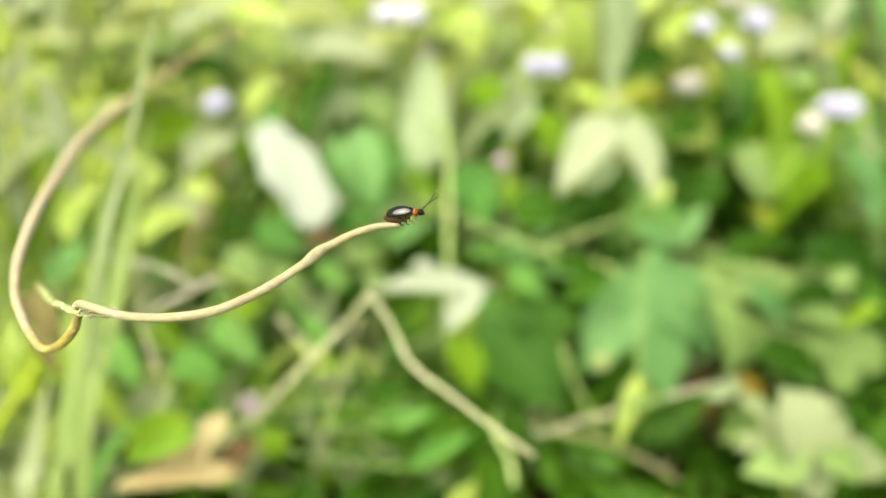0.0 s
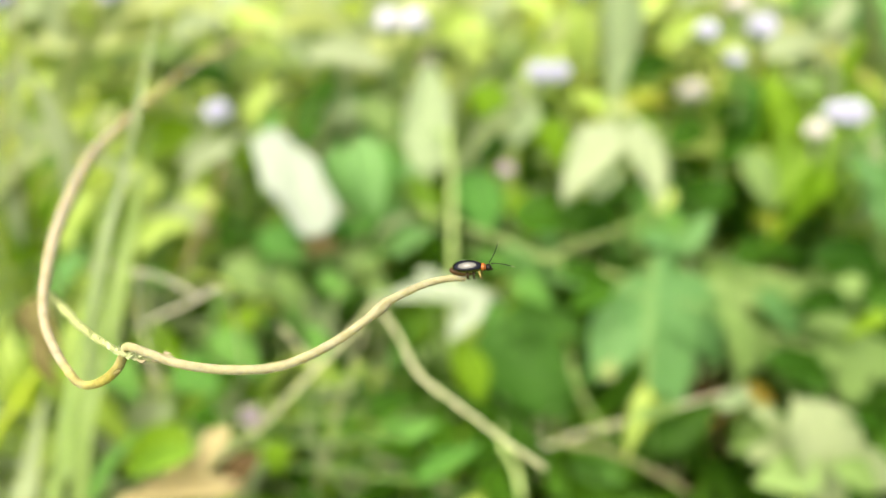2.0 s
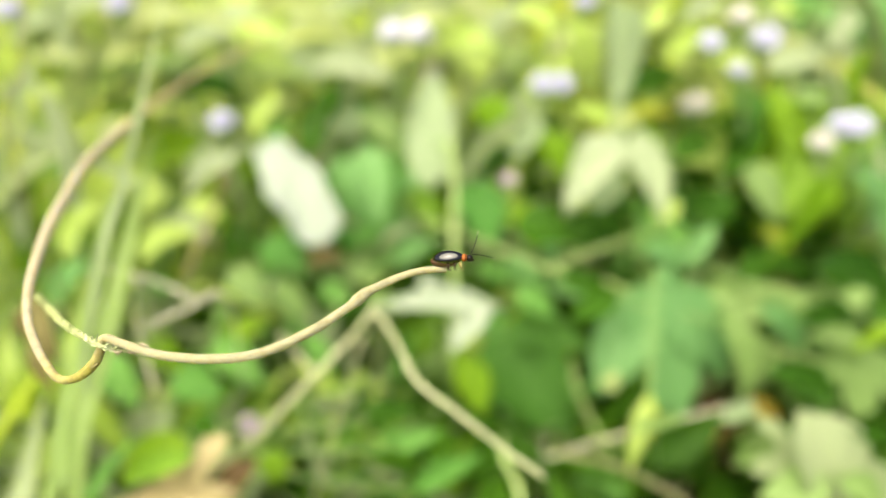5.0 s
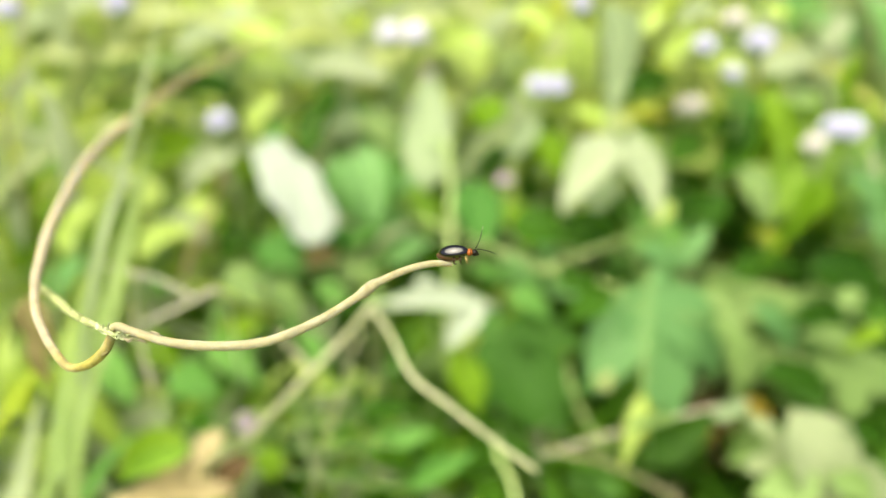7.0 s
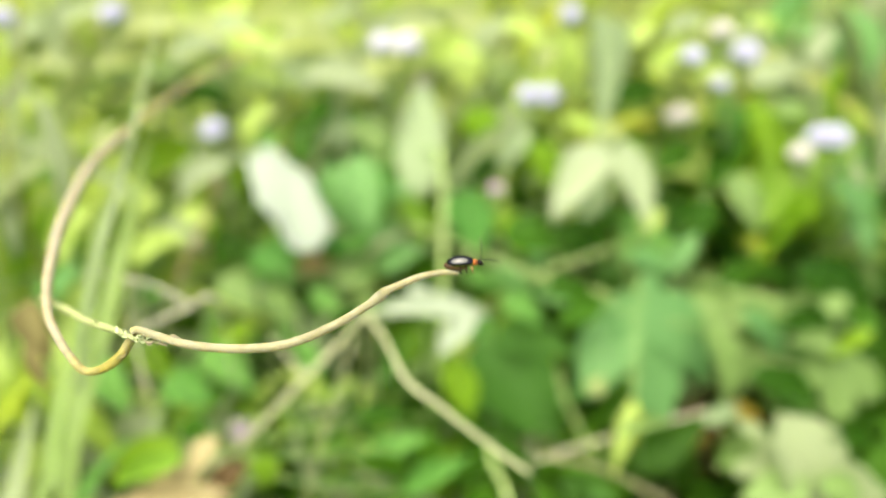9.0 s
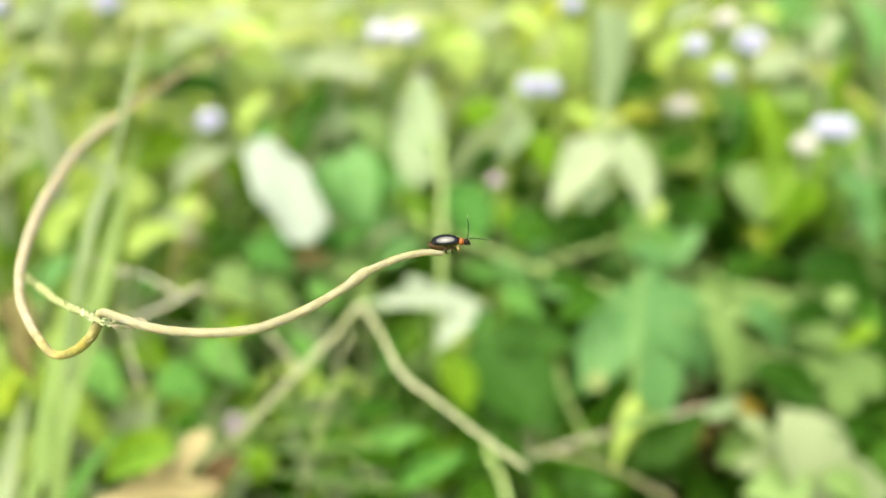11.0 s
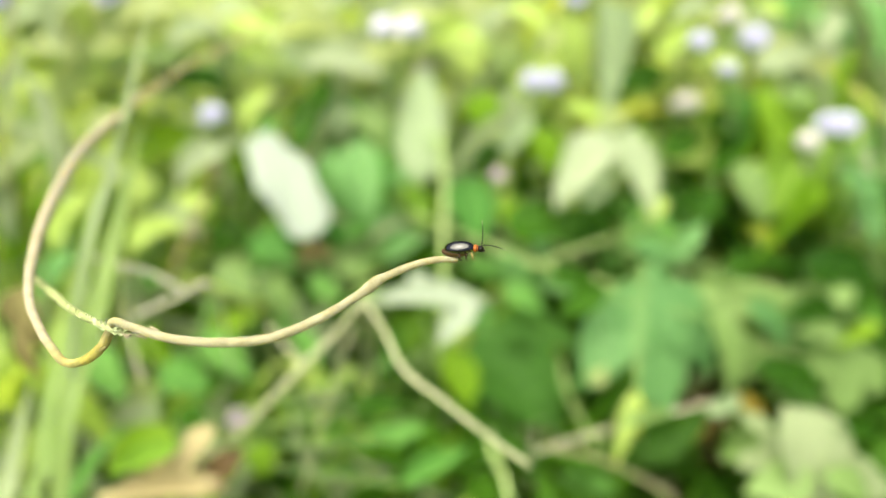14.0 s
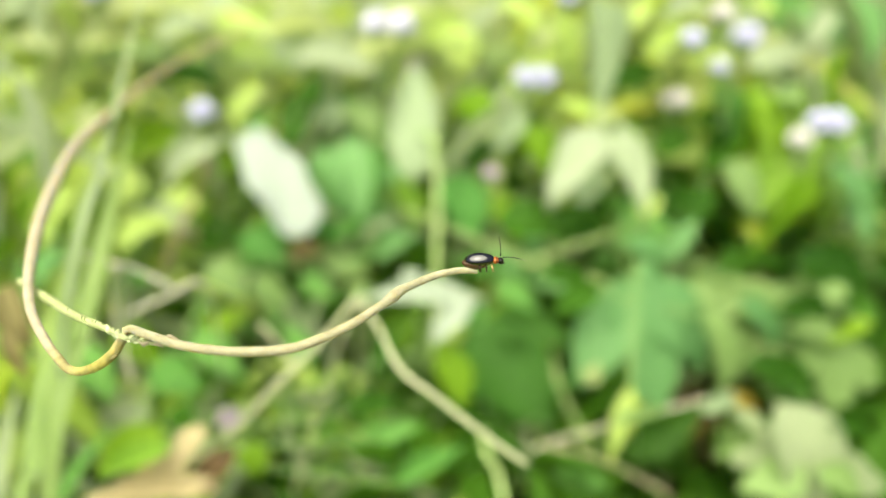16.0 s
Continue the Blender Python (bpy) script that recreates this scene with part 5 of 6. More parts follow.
def make_mid_leaves():
    # shade at the bank's edge, painted as dark leaves
    p = plant_at((0.2248, 0.3493, 0), "dark leaves painted as shade at the edge of the bank")
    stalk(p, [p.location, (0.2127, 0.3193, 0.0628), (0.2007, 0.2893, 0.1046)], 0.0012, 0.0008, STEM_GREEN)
    leaf(p, (0.1496, 0.2354, 0.1592), (0.1832, 0.2316, 0.1533), 0.01621, DEEP_SHADE, "ovate", 1, 0)
    leaf(p, (0.1687, 0.2273, 0.1376), (0.1428, 0.228, 0.1385), 0.01178, DEEP_SHADE, "ovate", 2, 0)
    leaf(p, (0.2057, 0.2544, 0.1241), (0.194, 0.2473, 0.1132), 0.01196, DEEP_SHADE, "ovate", 0, 0)
    leaf(p, (0.1299, 0.212, 0.1232), (0.1612, 0.2064, 0.1145), 0.0139, DEEP_SHADE, "ovate", 1, 0)
    leaf(p, (0.09, 0.2622, 0.1361), (0.1108, 0.2586, 0.1307), 0.0104, DEEP_SHADE, "lance", 0, 0)
    p = plant_at((0.1343, 0.3023, 0), "pale and blue-green lobed leaves over bare soil")
    stalk(p, [p.location, (0.1271, 0.2723, 0.0743), (0.1199, 0.2423, 0.1239)], 0.0012, 0.0008, STEM_GREEN)
    leaf(p, (0.1158, 0.2308, 0.1393), (0.1248, 0.2099, 0.107), 0.01091, DULL, "lance", 1, 0)
    leaf(p, (0.1388, 0.2471, 0.1313), (0.1564, 0.2341, 0.1112), 0.0131, GREY_GREEN, "ovate", 0, 0)
    # dark leaf fills the shaded gap beside the lobed leaf
    leaf(p, (0.0473, 0.2489, 0.1433), (0.0729, 0.2441, 0.1358), 0.0114, DEEP_SHADE, "ovate", 0, 0)
    leaf(p, (0.1197, 0.2358, 0.1323), (0.1282, 0.2225, 0.1118), 0.01463, DULL, "ovate", 1, 0)
    p = plant_at((-0.2819, 0.5032, 0), "pale weed leaves in the sun behind grass")
    stalk(p, [p.location, (-0.2668, 0.4732, 0.1168), (-0.2517, 0.4432, 0.1946)], 0.0012, 0.0008, STEM_GREEN)
    leaf(p, (-0.225, 0.361, 0.215), (-0.1942, 0.3687, 0.2267), 0.01872, PALE, "ovate", 1, 0)
    leaf(p, (-0.1855, 0.3547, 0.2052), (-0.2147, 0.3571, 0.2088), 0.01638, CREAMY, "lance", 2, 0)
    leaf(p, (-0.2293, 0.3483, 0.1953), (-0.2089, 0.3435, 0.188), 0.01463, PALE, "ovate", 0, 0)
    leaf(p, (-0.1996, 0.3776, 0.2221), (-0.1786, 0.3842, 0.2322), 0.01503, PALE, "ovate", 1, 0)
    leaf(p, (-0.1402, 0.3895, 0.2221), (-0.1124, 0.3828, 0.2117), 0.01235, CREAMY, "lance", 2, 0)
    p = plant_at((-0.2372, 0.394, 0), "pale-leaved grass behind the tendril's arch")
    stalk(p, [p.location, (-0.2245, 0.364, 0.104), (-0.2118, 0.334, 0.1733)], 0.0012, 0.0008, STEM_GREEN)
    leaf(p, (-0.1894, 0.3457, 0.2098), (-0.19, 0.368, 0.2441), 0.00967, PALE, "lance", 1, 0)
    leaf(p, (-0.205, 0.3192, 0.1872), (-0.2028, 0.3365, 0.2139), 0.00995, PALE, "lance", 2, 0)
    leaf(p, (-0.1823, 0.2511, 0.1558), (-0.176, 0.2783, 0.1977), 0.00878, PALE, "lance", 0, 0)
    leaf(p, (-0.1834, 0.3794, 0.2065), (-0.1402, 0.3824, 0.2112), 0.01606, CREAMY, "lance", 1, 0)
    leaf(p, (-0.1958, 0.3878, 0.2195), (-0.1587, 0.3868, 0.2179), 0.0142, CREAMY, "ovate", 2, 0)
    leaf(p, (-0.1525, 0.3828, 0.2117), (-0.1294, 0.3752, 0.2001), 0.01359, CREAMY, "ovate", 0, 0)
    leaf(p, (-0.1767, 0.3308, 0.1684), (-0.1665, 0.3403, 0.1831), 0.0117, CREAMY, "lance", 1, 0)
    leaf(p, (-0.2412, 0.413, 0.2032), (-0.2279, 0.4021, 0.1864), 0.01666, LIME, "ovate", 3, 0)
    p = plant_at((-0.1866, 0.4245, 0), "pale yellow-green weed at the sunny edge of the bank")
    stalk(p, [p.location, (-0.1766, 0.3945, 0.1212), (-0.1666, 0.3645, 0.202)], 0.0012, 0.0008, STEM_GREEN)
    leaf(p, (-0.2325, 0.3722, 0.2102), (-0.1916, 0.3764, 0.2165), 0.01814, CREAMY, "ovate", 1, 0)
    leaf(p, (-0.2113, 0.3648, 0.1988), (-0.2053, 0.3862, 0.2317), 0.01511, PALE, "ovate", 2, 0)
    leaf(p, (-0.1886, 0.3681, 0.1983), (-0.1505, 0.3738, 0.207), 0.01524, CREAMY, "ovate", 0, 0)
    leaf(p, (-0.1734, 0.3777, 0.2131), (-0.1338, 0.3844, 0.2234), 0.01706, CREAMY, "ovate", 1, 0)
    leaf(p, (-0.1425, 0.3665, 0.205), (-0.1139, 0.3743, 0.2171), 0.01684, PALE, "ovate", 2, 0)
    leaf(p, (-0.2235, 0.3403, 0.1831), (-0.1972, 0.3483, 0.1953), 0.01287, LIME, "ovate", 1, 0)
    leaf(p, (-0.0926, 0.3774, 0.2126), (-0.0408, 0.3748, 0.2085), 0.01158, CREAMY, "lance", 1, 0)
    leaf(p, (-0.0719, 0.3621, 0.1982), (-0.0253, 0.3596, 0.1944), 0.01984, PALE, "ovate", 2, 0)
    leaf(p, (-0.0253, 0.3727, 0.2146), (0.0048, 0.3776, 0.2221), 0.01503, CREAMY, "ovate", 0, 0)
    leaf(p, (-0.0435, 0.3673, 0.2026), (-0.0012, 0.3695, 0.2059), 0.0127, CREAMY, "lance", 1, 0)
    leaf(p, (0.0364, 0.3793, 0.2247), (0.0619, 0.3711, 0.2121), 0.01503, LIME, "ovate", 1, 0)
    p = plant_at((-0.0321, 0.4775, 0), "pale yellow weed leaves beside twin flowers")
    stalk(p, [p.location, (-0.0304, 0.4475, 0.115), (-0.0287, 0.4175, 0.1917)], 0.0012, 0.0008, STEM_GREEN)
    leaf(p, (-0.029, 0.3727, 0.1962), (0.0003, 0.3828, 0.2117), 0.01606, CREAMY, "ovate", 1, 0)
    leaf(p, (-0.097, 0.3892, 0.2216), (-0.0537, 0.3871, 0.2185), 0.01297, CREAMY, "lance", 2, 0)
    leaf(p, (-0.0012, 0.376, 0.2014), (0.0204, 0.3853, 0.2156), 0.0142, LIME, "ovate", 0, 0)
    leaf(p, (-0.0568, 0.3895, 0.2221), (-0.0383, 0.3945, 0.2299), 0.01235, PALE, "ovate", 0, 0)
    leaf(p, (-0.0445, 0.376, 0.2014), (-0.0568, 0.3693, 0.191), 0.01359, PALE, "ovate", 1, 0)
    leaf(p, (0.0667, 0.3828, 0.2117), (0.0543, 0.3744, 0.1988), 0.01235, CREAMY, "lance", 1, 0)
    p = plant_at((0.1823, 0.4893, 0), "pale-leaved weed behind the flower cluster")
    stalk(p, [p.location, (0.1725, 0.4593, 0.115), (0.1628, 0.4293, 0.1916)], 0.0012, 0.0008, STEM_GREEN)
    leaf(p, (0.1192, 0.3744, 0.1988), (0.1485, 0.3845, 0.2143), 0.0142, LIME, "ovate", 1, 0)
    leaf(p, (0.1285, 0.3861, 0.2169), (0.1532, 0.3912, 0.2247), 0.01359, PALE, "ovate", 2, 0)
    leaf(p, (0.1501, 0.3744, 0.1988), (0.1686, 0.371, 0.1936), 0.01235, LIME, "lance", 0, 0)
    leaf(p, (0.2243, 0.3858, 0.2347), (0.2378, 0.3612, 0.1969), 0.01503, HAZY, "lance", 1, 0)
    leaf(p, (0.2211, 0.3895, 0.2221), (0.2057, 0.376, 0.2014), 0.01359, PALE, "lance", 2, 0)
    leaf(p, (0.1902, 0.3878, 0.2195), (0.1732, 0.3912, 0.2247), 0.01235, LIME, "ovate", 3, 0)
    leaf(p, (0.1068, 0.3828, 0.2117), (0.1223, 0.3895, 0.2221), 0.01235, LIME, "lance", 1, 0)
    leaf(p, (0.2648, 0.4101, 0.1803), (0.2444, 0.4138, 0.186), 0.01229, LIME, "lance", 1, 0)
    p = plant_at((-0.0317, 0.3705, 0), "soft green weed in open shade")
    stalk(p, [p.location, (-0.03, 0.3405, 0.0713), (-0.0283, 0.3105, 0.1188)], 0.0012, 0.0008, STEM_GREEN)
    leaf(p, (-0.048, 0.3037, 0.1266), (-0.0246, 0.3085, 0.134), 0.01287, MID, "ovate", 1, 0)
    leaf(p, (-0.0271, 0.2932, 0.1197), (-0.0055, 0.301, 0.1317), 0.01327, HAZY, "ovate", 2, 0)
    leaf(p, (-0.0523, 0.2875, 0.1201), (-0.0296, 0.2844, 0.1153), 0.01138, DULL, "lance", 0, 0)
    leaf(p, (-0.0253, 0.3203, 0.1339), (-0.0072, 0.3285, 0.1465), 0.01203, DULL, "lance", 1, 0)
    leaf(p, (-0.0637, 0.2844, 0.1153), (-0.0466, 0.2782, 0.1058), 0.01251, MID, "ovate", 3, 0)
    leaf(p, (-0.0398, 0.2733, 0.1165), (-0.0232, 0.268, 0.1084), 0.00995, DULL, "lance", 2, 0)
    leaf(p, (-0.0353, 0.2937, 0.1296), (-0.0125, 0.3007, 0.1404), 0.00512, PALE, "lance", 2, 0)
    leaf(p, (-0.084, 0.2763, 0.1212), (-0.0674, 0.2657, 0.1049), 0.01381, DULL, "ovate", 2, 0)
    leaf(p, (-0.1061, 0.2793, 0.1258), (-0.0868, 0.2703, 0.1119), 0.01547, DULL, "ovate", 1, 0)
    leaf(p, (-0.0615, 0.2396, 0.1197), (-0.0514, 0.23, 0.1049), 0.01008, MID, "ovate", 1, 0)
    p = plant_at((0.054, 0.3822, 0), "bright green weed beside the tall pale stem")
    stalk(p, [p.location, (0.0511, 0.3522, 0.0711), (0.0482, 0.3222, 0.1185)], 0.0012, 0.0008, STEM_GREEN)
    leaf(p, (0.0353, 0.328, 0.1365), (0.0506, 0.313, 0.1135), 0.01828, VIVID, "ovate", 1, 0)
    leaf(p, (0.0469, 0.317, 0.1288), (0.0589, 0.3056, 0.1112), 0.01323, HAZY, "lance", 2, 0)
    leaf(p, (0.031, 0.3005, 0.1217), (0.0486, 0.2893, 0.1046), 0.01287, HAZY, "ovate", 0, 0)
    leaf(p, (0.0135, 0.2973, 0.1168), (0.0339, 0.2925, 0.1095), 0.01053, MID, "lance", 1, 0)
    leaf(p, (0.032, 0.2733, 0.1165), (0.0542, 0.2673, 0.1073), 0.01381, MID, "ovate", 2, 0)
    # two dark leaves painted as a dark hole under the stems
    leaf(p, (0.0339, 0.2959, 0.1422), (0.062, 0.2929, 0.1375), 0.02355, DEEP_SHADE, "ovate", 1, 0)
    leaf(p, (0.069, 0.3021, 0.1242), (0.0954, 0.3045, 0.1279), 0.00995, DEEP_SHADE, "lance", 2, 0)
    p = plant_at((-0.1785, 0.3144, 0), "pale yellow-green leaves behind the grass blades")
    stalk(p, [p.location, (-0.1689, 0.2844, 0.0965), (-0.1594, 0.2544, 0.1609)], 0.0012, 0.0008, STEM_GREEN)
    leaf(p, (-0.1588, 0.2421, 0.1603), (-0.1459, 0.2549, 0.1801), 0.0132, LIME, "ovate", 1, 0)
    leaf(p, (-0.1635, 0.2305, 0.1425), (-0.1494, 0.2421, 0.1603), 0.01414, HAZY, "ovate", 2, 0)
    leaf(p, (-0.137, 0.2588, 0.1493), (-0.1118, 0.2656, 0.1598), 0.01411, LIME, "ovate", 0, 0)
    leaf(p, (-0.1738, 0.2102, 0.1295), (-0.1625, 0.1953, 0.1066), 0.01274, LIME, "ovate", 2, 0)
    leaf(p, (-0.1567, 0.1883, 0.1143), (-0.1632, 0.1752, 0.094), 0.01448, LIME, "ovate", 3, 0)
    leaf(p, (-0.1374, 0.2127, 0.1334), (-0.1238, 0.2003, 0.1143), 0.01365, MID, "ovate", 1, 0)
    leaf(p, (-0.1899, 0.2544, 0.1609), (-0.1862, 0.2703, 0.1854), 0.00975, LIME, "lance", 1, 0)
    leaf(p, (-0.1773, 0.2766, 0.1767), (-0.1647, 0.2876, 0.1936), 0.01008, MID, "lance", 2, 0)


make_bank_leaves()
make_low_leaves()
make_fill_leaves()
make_sunlit_leaves()
make_mid_leaves()
make_glare_leaf_plant()
make_pale_plant()
make_star_plant()
make_upright_plant()
make_lobed_plants()
make_bud_plant()
make_straws()
make_grass()
make_litter()


# ---- the swaying tendril, the spike it holds and the beetle on its tip ----
TIP = Vector((-0.0007, 0.0748, 0.269))


def make_tendril():
    t = thing("tendril", TIP, "cream-coloured twining vine tendril arching above the weeds", "tendril")
    arches = [part("arch", tube("arch", [
        ((-0.07729, 0.23155, -0.03819), 0.00055), ((-0.09022, 0.19768, -0.03776), 0.00064), ((-0.0952, 0.15992, -0.03513), 0.00075),
        ((-0.09493, 0.12903, -0.03219), 0.00105), ((-0.09379, 0.11383, -0.03035), 0.00132)], 12, 8, 0.05), RUSSET, t, "reddish tan far end of the arch"), part("arch", tube("arch", [
        ((-0.09379, 0.11383, -0.03035), 0.00132), ((-0.09143, 0.08991, -0.02778), 0.00138), ((-0.0789, 0.05034, -0.0207), 0.00124), ((-0.06725, 0.02209, -0.01471), 0.0009),
        ((-0.06146, 0.00935, -0.01386), 0.00068), ((-0.05563, 0.00108, -0.01334), 0.00062), ((-0.05141, -0.00358, -0.0134), 0.00056)], 14, 8, 0.05), TAN, t, "tan arch of the tendril")]
    part("hook", tube("hook", [
        ((-0.05214, -0.00301, -0.01289), 0.00057), ((-0.05048, -0.00422, -0.01384), 0.00056), ((-0.04853, -0.00472, -0.01369), 0.00057), ((-0.04622, -0.00486, -0.01244), 0.00066),
        ((-0.04429, -0.00457, -0.01071), 0.00066), ((-0.04306, -0.00452, -0.00879), 0.00062), ((-0.04199, -0.00481, -0.0074), 0.0006)], 14, 8, 0.06), TAN, t, "olive-yellow hook")
    shoot = part("shoot", tube("shoot", [
        ((-0.04193, -0.00554, -0.00632), 0.00045), ((-0.04114, -0.00534, -0.00602), 0.00055), ((-0.03891, -0.00616, -0.00618), 0.00056), ((-0.03355, -0.00821, -0.00621), 0.00058),
        ((-0.02678, -0.00947, -0.00577), 0.00060), ((-0.02076, -0.00943, -0.00498), 0.00060), ((-0.01508, -0.00721, -0.00376), 0.00059), ((-0.01073, -0.00436, -0.00249), 0.00056), ((-0.00928, -0.00338, -0.00188), 0.00074), ((-0.00833, -0.00254, -0.00150), 0.00069),
        ((-0.00727, -0.00189, -0.00126), 0.00053), ((-0.00388, -0.00061, -0.00038), 0.00048), ((-0.00074, 0.00004, 0.00006), 0.00044), ((0.00184, 0.00029, -0.00011), 0.00036)], 16, 12, 0.12, 3),
        CREAM, t, "smooth cream-yellow shoot")
    part("bud", ball("bud", (0.0006, 0.00026, 0.00026), 8, 10), OLIVE_BROWN, t, "dark brown bud on the hook", Matrix.Translation((-0.04395, -0.00534, -0.01062)) @ Matrix.Rotation(radians(35), 4, -AWAY))
    for at, turn, size in (((-0.03696, -0.00647, -0.00666), 20, 0.0014), ((-0.03829, -0.00686, -0.00708), -15, 0.0013), ((-0.03975, -0.00675, -0.00671), 35, 0.0011), ((-0.04112, -0.00659, -0.00703), 60, 0.0012), ((-0.03515, -0.00705, -0.0059), 165, 0.0013), ((-0.03861, -0.00705, -0.00664), 175, 0.0016), ((-0.04, -0.00643, -0.00605), 200, 0.0012)):
        me = leaf_mesh("lance", 0.5, 0.5, 0.1, int(size * 1e5))
        green = size < 0.00125
        me.materials.append(SPIKELET_PALE if green else SCALE_BROWN)
        part("scale", me, SCALE_BROWN, shoot, "pale green scale" if green else "papery brown scale", Matrix.Translation(at) @ Matrix.Rotation(radians(turn), 4, -AWAY) @ Matrix.Diagonal((size, size * 0.45, size, 1)))
    return t, shoot, arches


def make_spike():
    s = thing("grass_spike", TIP, "thin pale green bristly grass spike held in the tendril's loop", "grass")
    line = [((-0.03722, -0.00637, -0.0076), 0.00022), ((-0.04098, -0.00574, -0.00719), 0.0003), ((-0.04437, -0.0041, -0.00723), 0.00045), ((-0.05248, 0.00396, -0.01135), 0.00058), ((-0.0605, 0.0131, -0.0157), 0.00068), ((-0.0690, 0.0227, -0.0202), 0.0006)]
    part("axis", tube("axis", line, 8, 8, 0.35), SPIKELET, s)
    path = spline([(*p, r) for p, r in line], 13)
    rng = random.Random(8)
    me = leaf_mesh("lance", 0.6, 0.5, 0.1, 2)
    me.materials.append(SPIKELET)
    pale = leaf_mesh("lance", 0.6, 0.5, 0.1, 3)
    pale.materials.append(SPIKELET_PALE)
    for i, q in enumerate(path):
        for side in (-1, 1):
            turn = 147 + side * rng.uniform(10, 40)
            m = Matrix.Translation(q[:3]) @ Matrix.Rotation(radians(turn), 4, -AWAY) @ Matrix.Rotation(rng.uniform(-0.8, 0.8), 4, "X")
            ln = rng.uniform(0.0005, 0.0010) * (1.0 if i < 48 else 0.75)
            tuft = 9 <= i <= 26 and i % 3 == 0
            ln *= 1.5 if tuft else 1.0
            part("bristle", pale if tuft else me, SPIKELET, s, "whitish dry bristle" if tuft else "", m @ Matrix.Diagonal((ln, ln * 0.6, ln, 1)))
    return s


def make_beetle():
    b = thing("beetle", TIP, "small glossy black leaf beetle with an orange collar", "beetle")
    ahead = (RIGHT * 0.985 + UPWARD * 0.035 - AWAY * 0.15).normalized()
    back = (UPWARD * 0.90 - AWAY * 0.43)
    back = (back - ahead * back.dot(ahead)).normalized()
    left = back.cross(ahead)
    body = Matrix((ahead, left, back)).transposed().to_4x4()
    body.translation = (0.00213, 0.00084, 0.00112)

    def at(x, y, z):
        return body @ Matrix.Translation((x / 1000, y / 1000, z / 1000))

    def half_wing(side):
        def shape(v):
            ring = math.hypot(v.y, v.z)
            if ring > 1e-6:
                cy, cz = v.y / ring, v.z / ring
                v = Vector((v.x, ring * math.copysign(abs(cy) ** 1.2, cy), ring * math.copysign(abs(cz) ** 1.2, cz)))
            y = v.y * (1 - 0.10 * v.x)
            z = v.z if v.z > -0.62 else -0.62 + (v.z + 0.62) * 0.2
            if v.x > 0.8:
                z *= 0.96
            return Vector((v.x, side * abs(y) * 0.985 + side * 0.012, z + 0.05 * (1 - v.x * v.x)))
        return shape
    for side in (1, -1):
        part("elytron", ball("elytron", (0.00200, 0.00112, 0.00092), 18, 30, half_wing(side)), BLACK_SHELL, b, "glossy black wing case", at(0, 0, 0.22))
    part("abdomen", ball("abdomen", (0.00190, 0.00092, 0.00094), 14, 20, lambda v: Vector((v.x - 0.14, v.y * (1 + 0.03 * math.sin(v.x * 22)), v.z * (1.0 if v.z < 0 else 0.5)))),
         BROWN_BELLY, b, "brown ringed belly", at(-0.24, 0, -0.12))
    part("collar", ball("collar", (0.00046, 0.00060, 0.00047), 14, 22, lambda v: Vector((max(min(v.x, 0.62), -0.8), v.y * (1 - 0.24 * v.x), v.z * (1 - 0.22 * v.x)))),
         ORANGE_SHELL, b, "orange collar plate", at(2.1, 0, 0.12))
    part("collar_stripe", ball("collar_stripe", (0.00010, 0.00063, 0.00050), 10, 18), BLACK_HORN, b, "dark stripe across the collar", at(2.2, 0, 0.12))
    head = part("head", ball("head", (0.00046, 0.00050, 0.00046), 12, 16, lambda v: Vector((v.x, v.y, v.z - 0.18 * max(v.x, 0)))), BLACK_HORN, b, "black head", at(2.68, 0, 0.04))
    for side in (1, -1):
        part("eye", ball("eye", (0.00017, 0.00012, 0.00019), 8, 10), BLACK_HORN, head, m=Matrix.Translation((0.00010, side * 0.00043, 0.00011)))
        part("mandible", ball("mandible", (0.00015, 0.00008, 0.00012), 6, 8), DARK_LEG, head, m=Matrix.Translation((0.00042, side * 0.00012, -0.00028)))
    # legs: thigh, shin and foot in one bent limb each
    for x, reach, mat, thick in ((1.5, 0.3, AMBER_LEG, 0.11), (0.75, 0.15, DARK_LEG, 0.10), (-0.1, 0.2, DARK_LEG, 0.16)):
        for side in (1, -1):
            limb = [((x, side * 0.45, -0.3), thick * 1.2), ((x + reach * 0.3 + 0.05, side * 0.95, -0.5), thick * 1.3), ((x + reach * 0.8 - 0.05, side * 1.0, -0.88), thick * 0.75),
                    ((x + reach - 0.1, side * 0.7, -1.17), thick * 0.5), ((x + reach + 0.16, side * 0.55, -1.26), thick * 0.55)]
            part("leg", tube("leg", [((Vector(p) / 1000), r / 1000) for p, r in limb], 8, 5), mat, b, "", body)
    feelers = []
    for k in range(2):
        pts = [((0, 0, 0), 0.00009), ((0.0006, 0, 0.00005), 0.00005), ((0.0013, 0, 0.00004), 0.00006), ((0.0020, 0, -0.00004), 0.000055), ((0.0027, 0, -0.00016), 0.000035)]
        path = spline([(*p, r) for p, r in pts], 6)
        beads = [(tuple(q[:3]), q[3] * (1.25 if i % 2 else 0.8)) for i, q in enumerate(path)]
        feelers.append(part("antenna", tube("antenna", beads, 6, 2), BLACK_HORN, b, "thin dark jointed antenna"))
        part("antenna_tip", tube("antenna_tip", [((0.00262, 0, -0.00014), 0.00005), ((0.0029, 0, -0.0002), 0.00005), ((0.0031, 0, -0.00025), 0.00003)], 6, 2), SPIKELET_PALE, feelers[-1], "pale whitish tip")
    return b, feelers


tendril, shoot, arches = make_tendril()
spike = make_spike()
beetle, feelers = make_beetle()


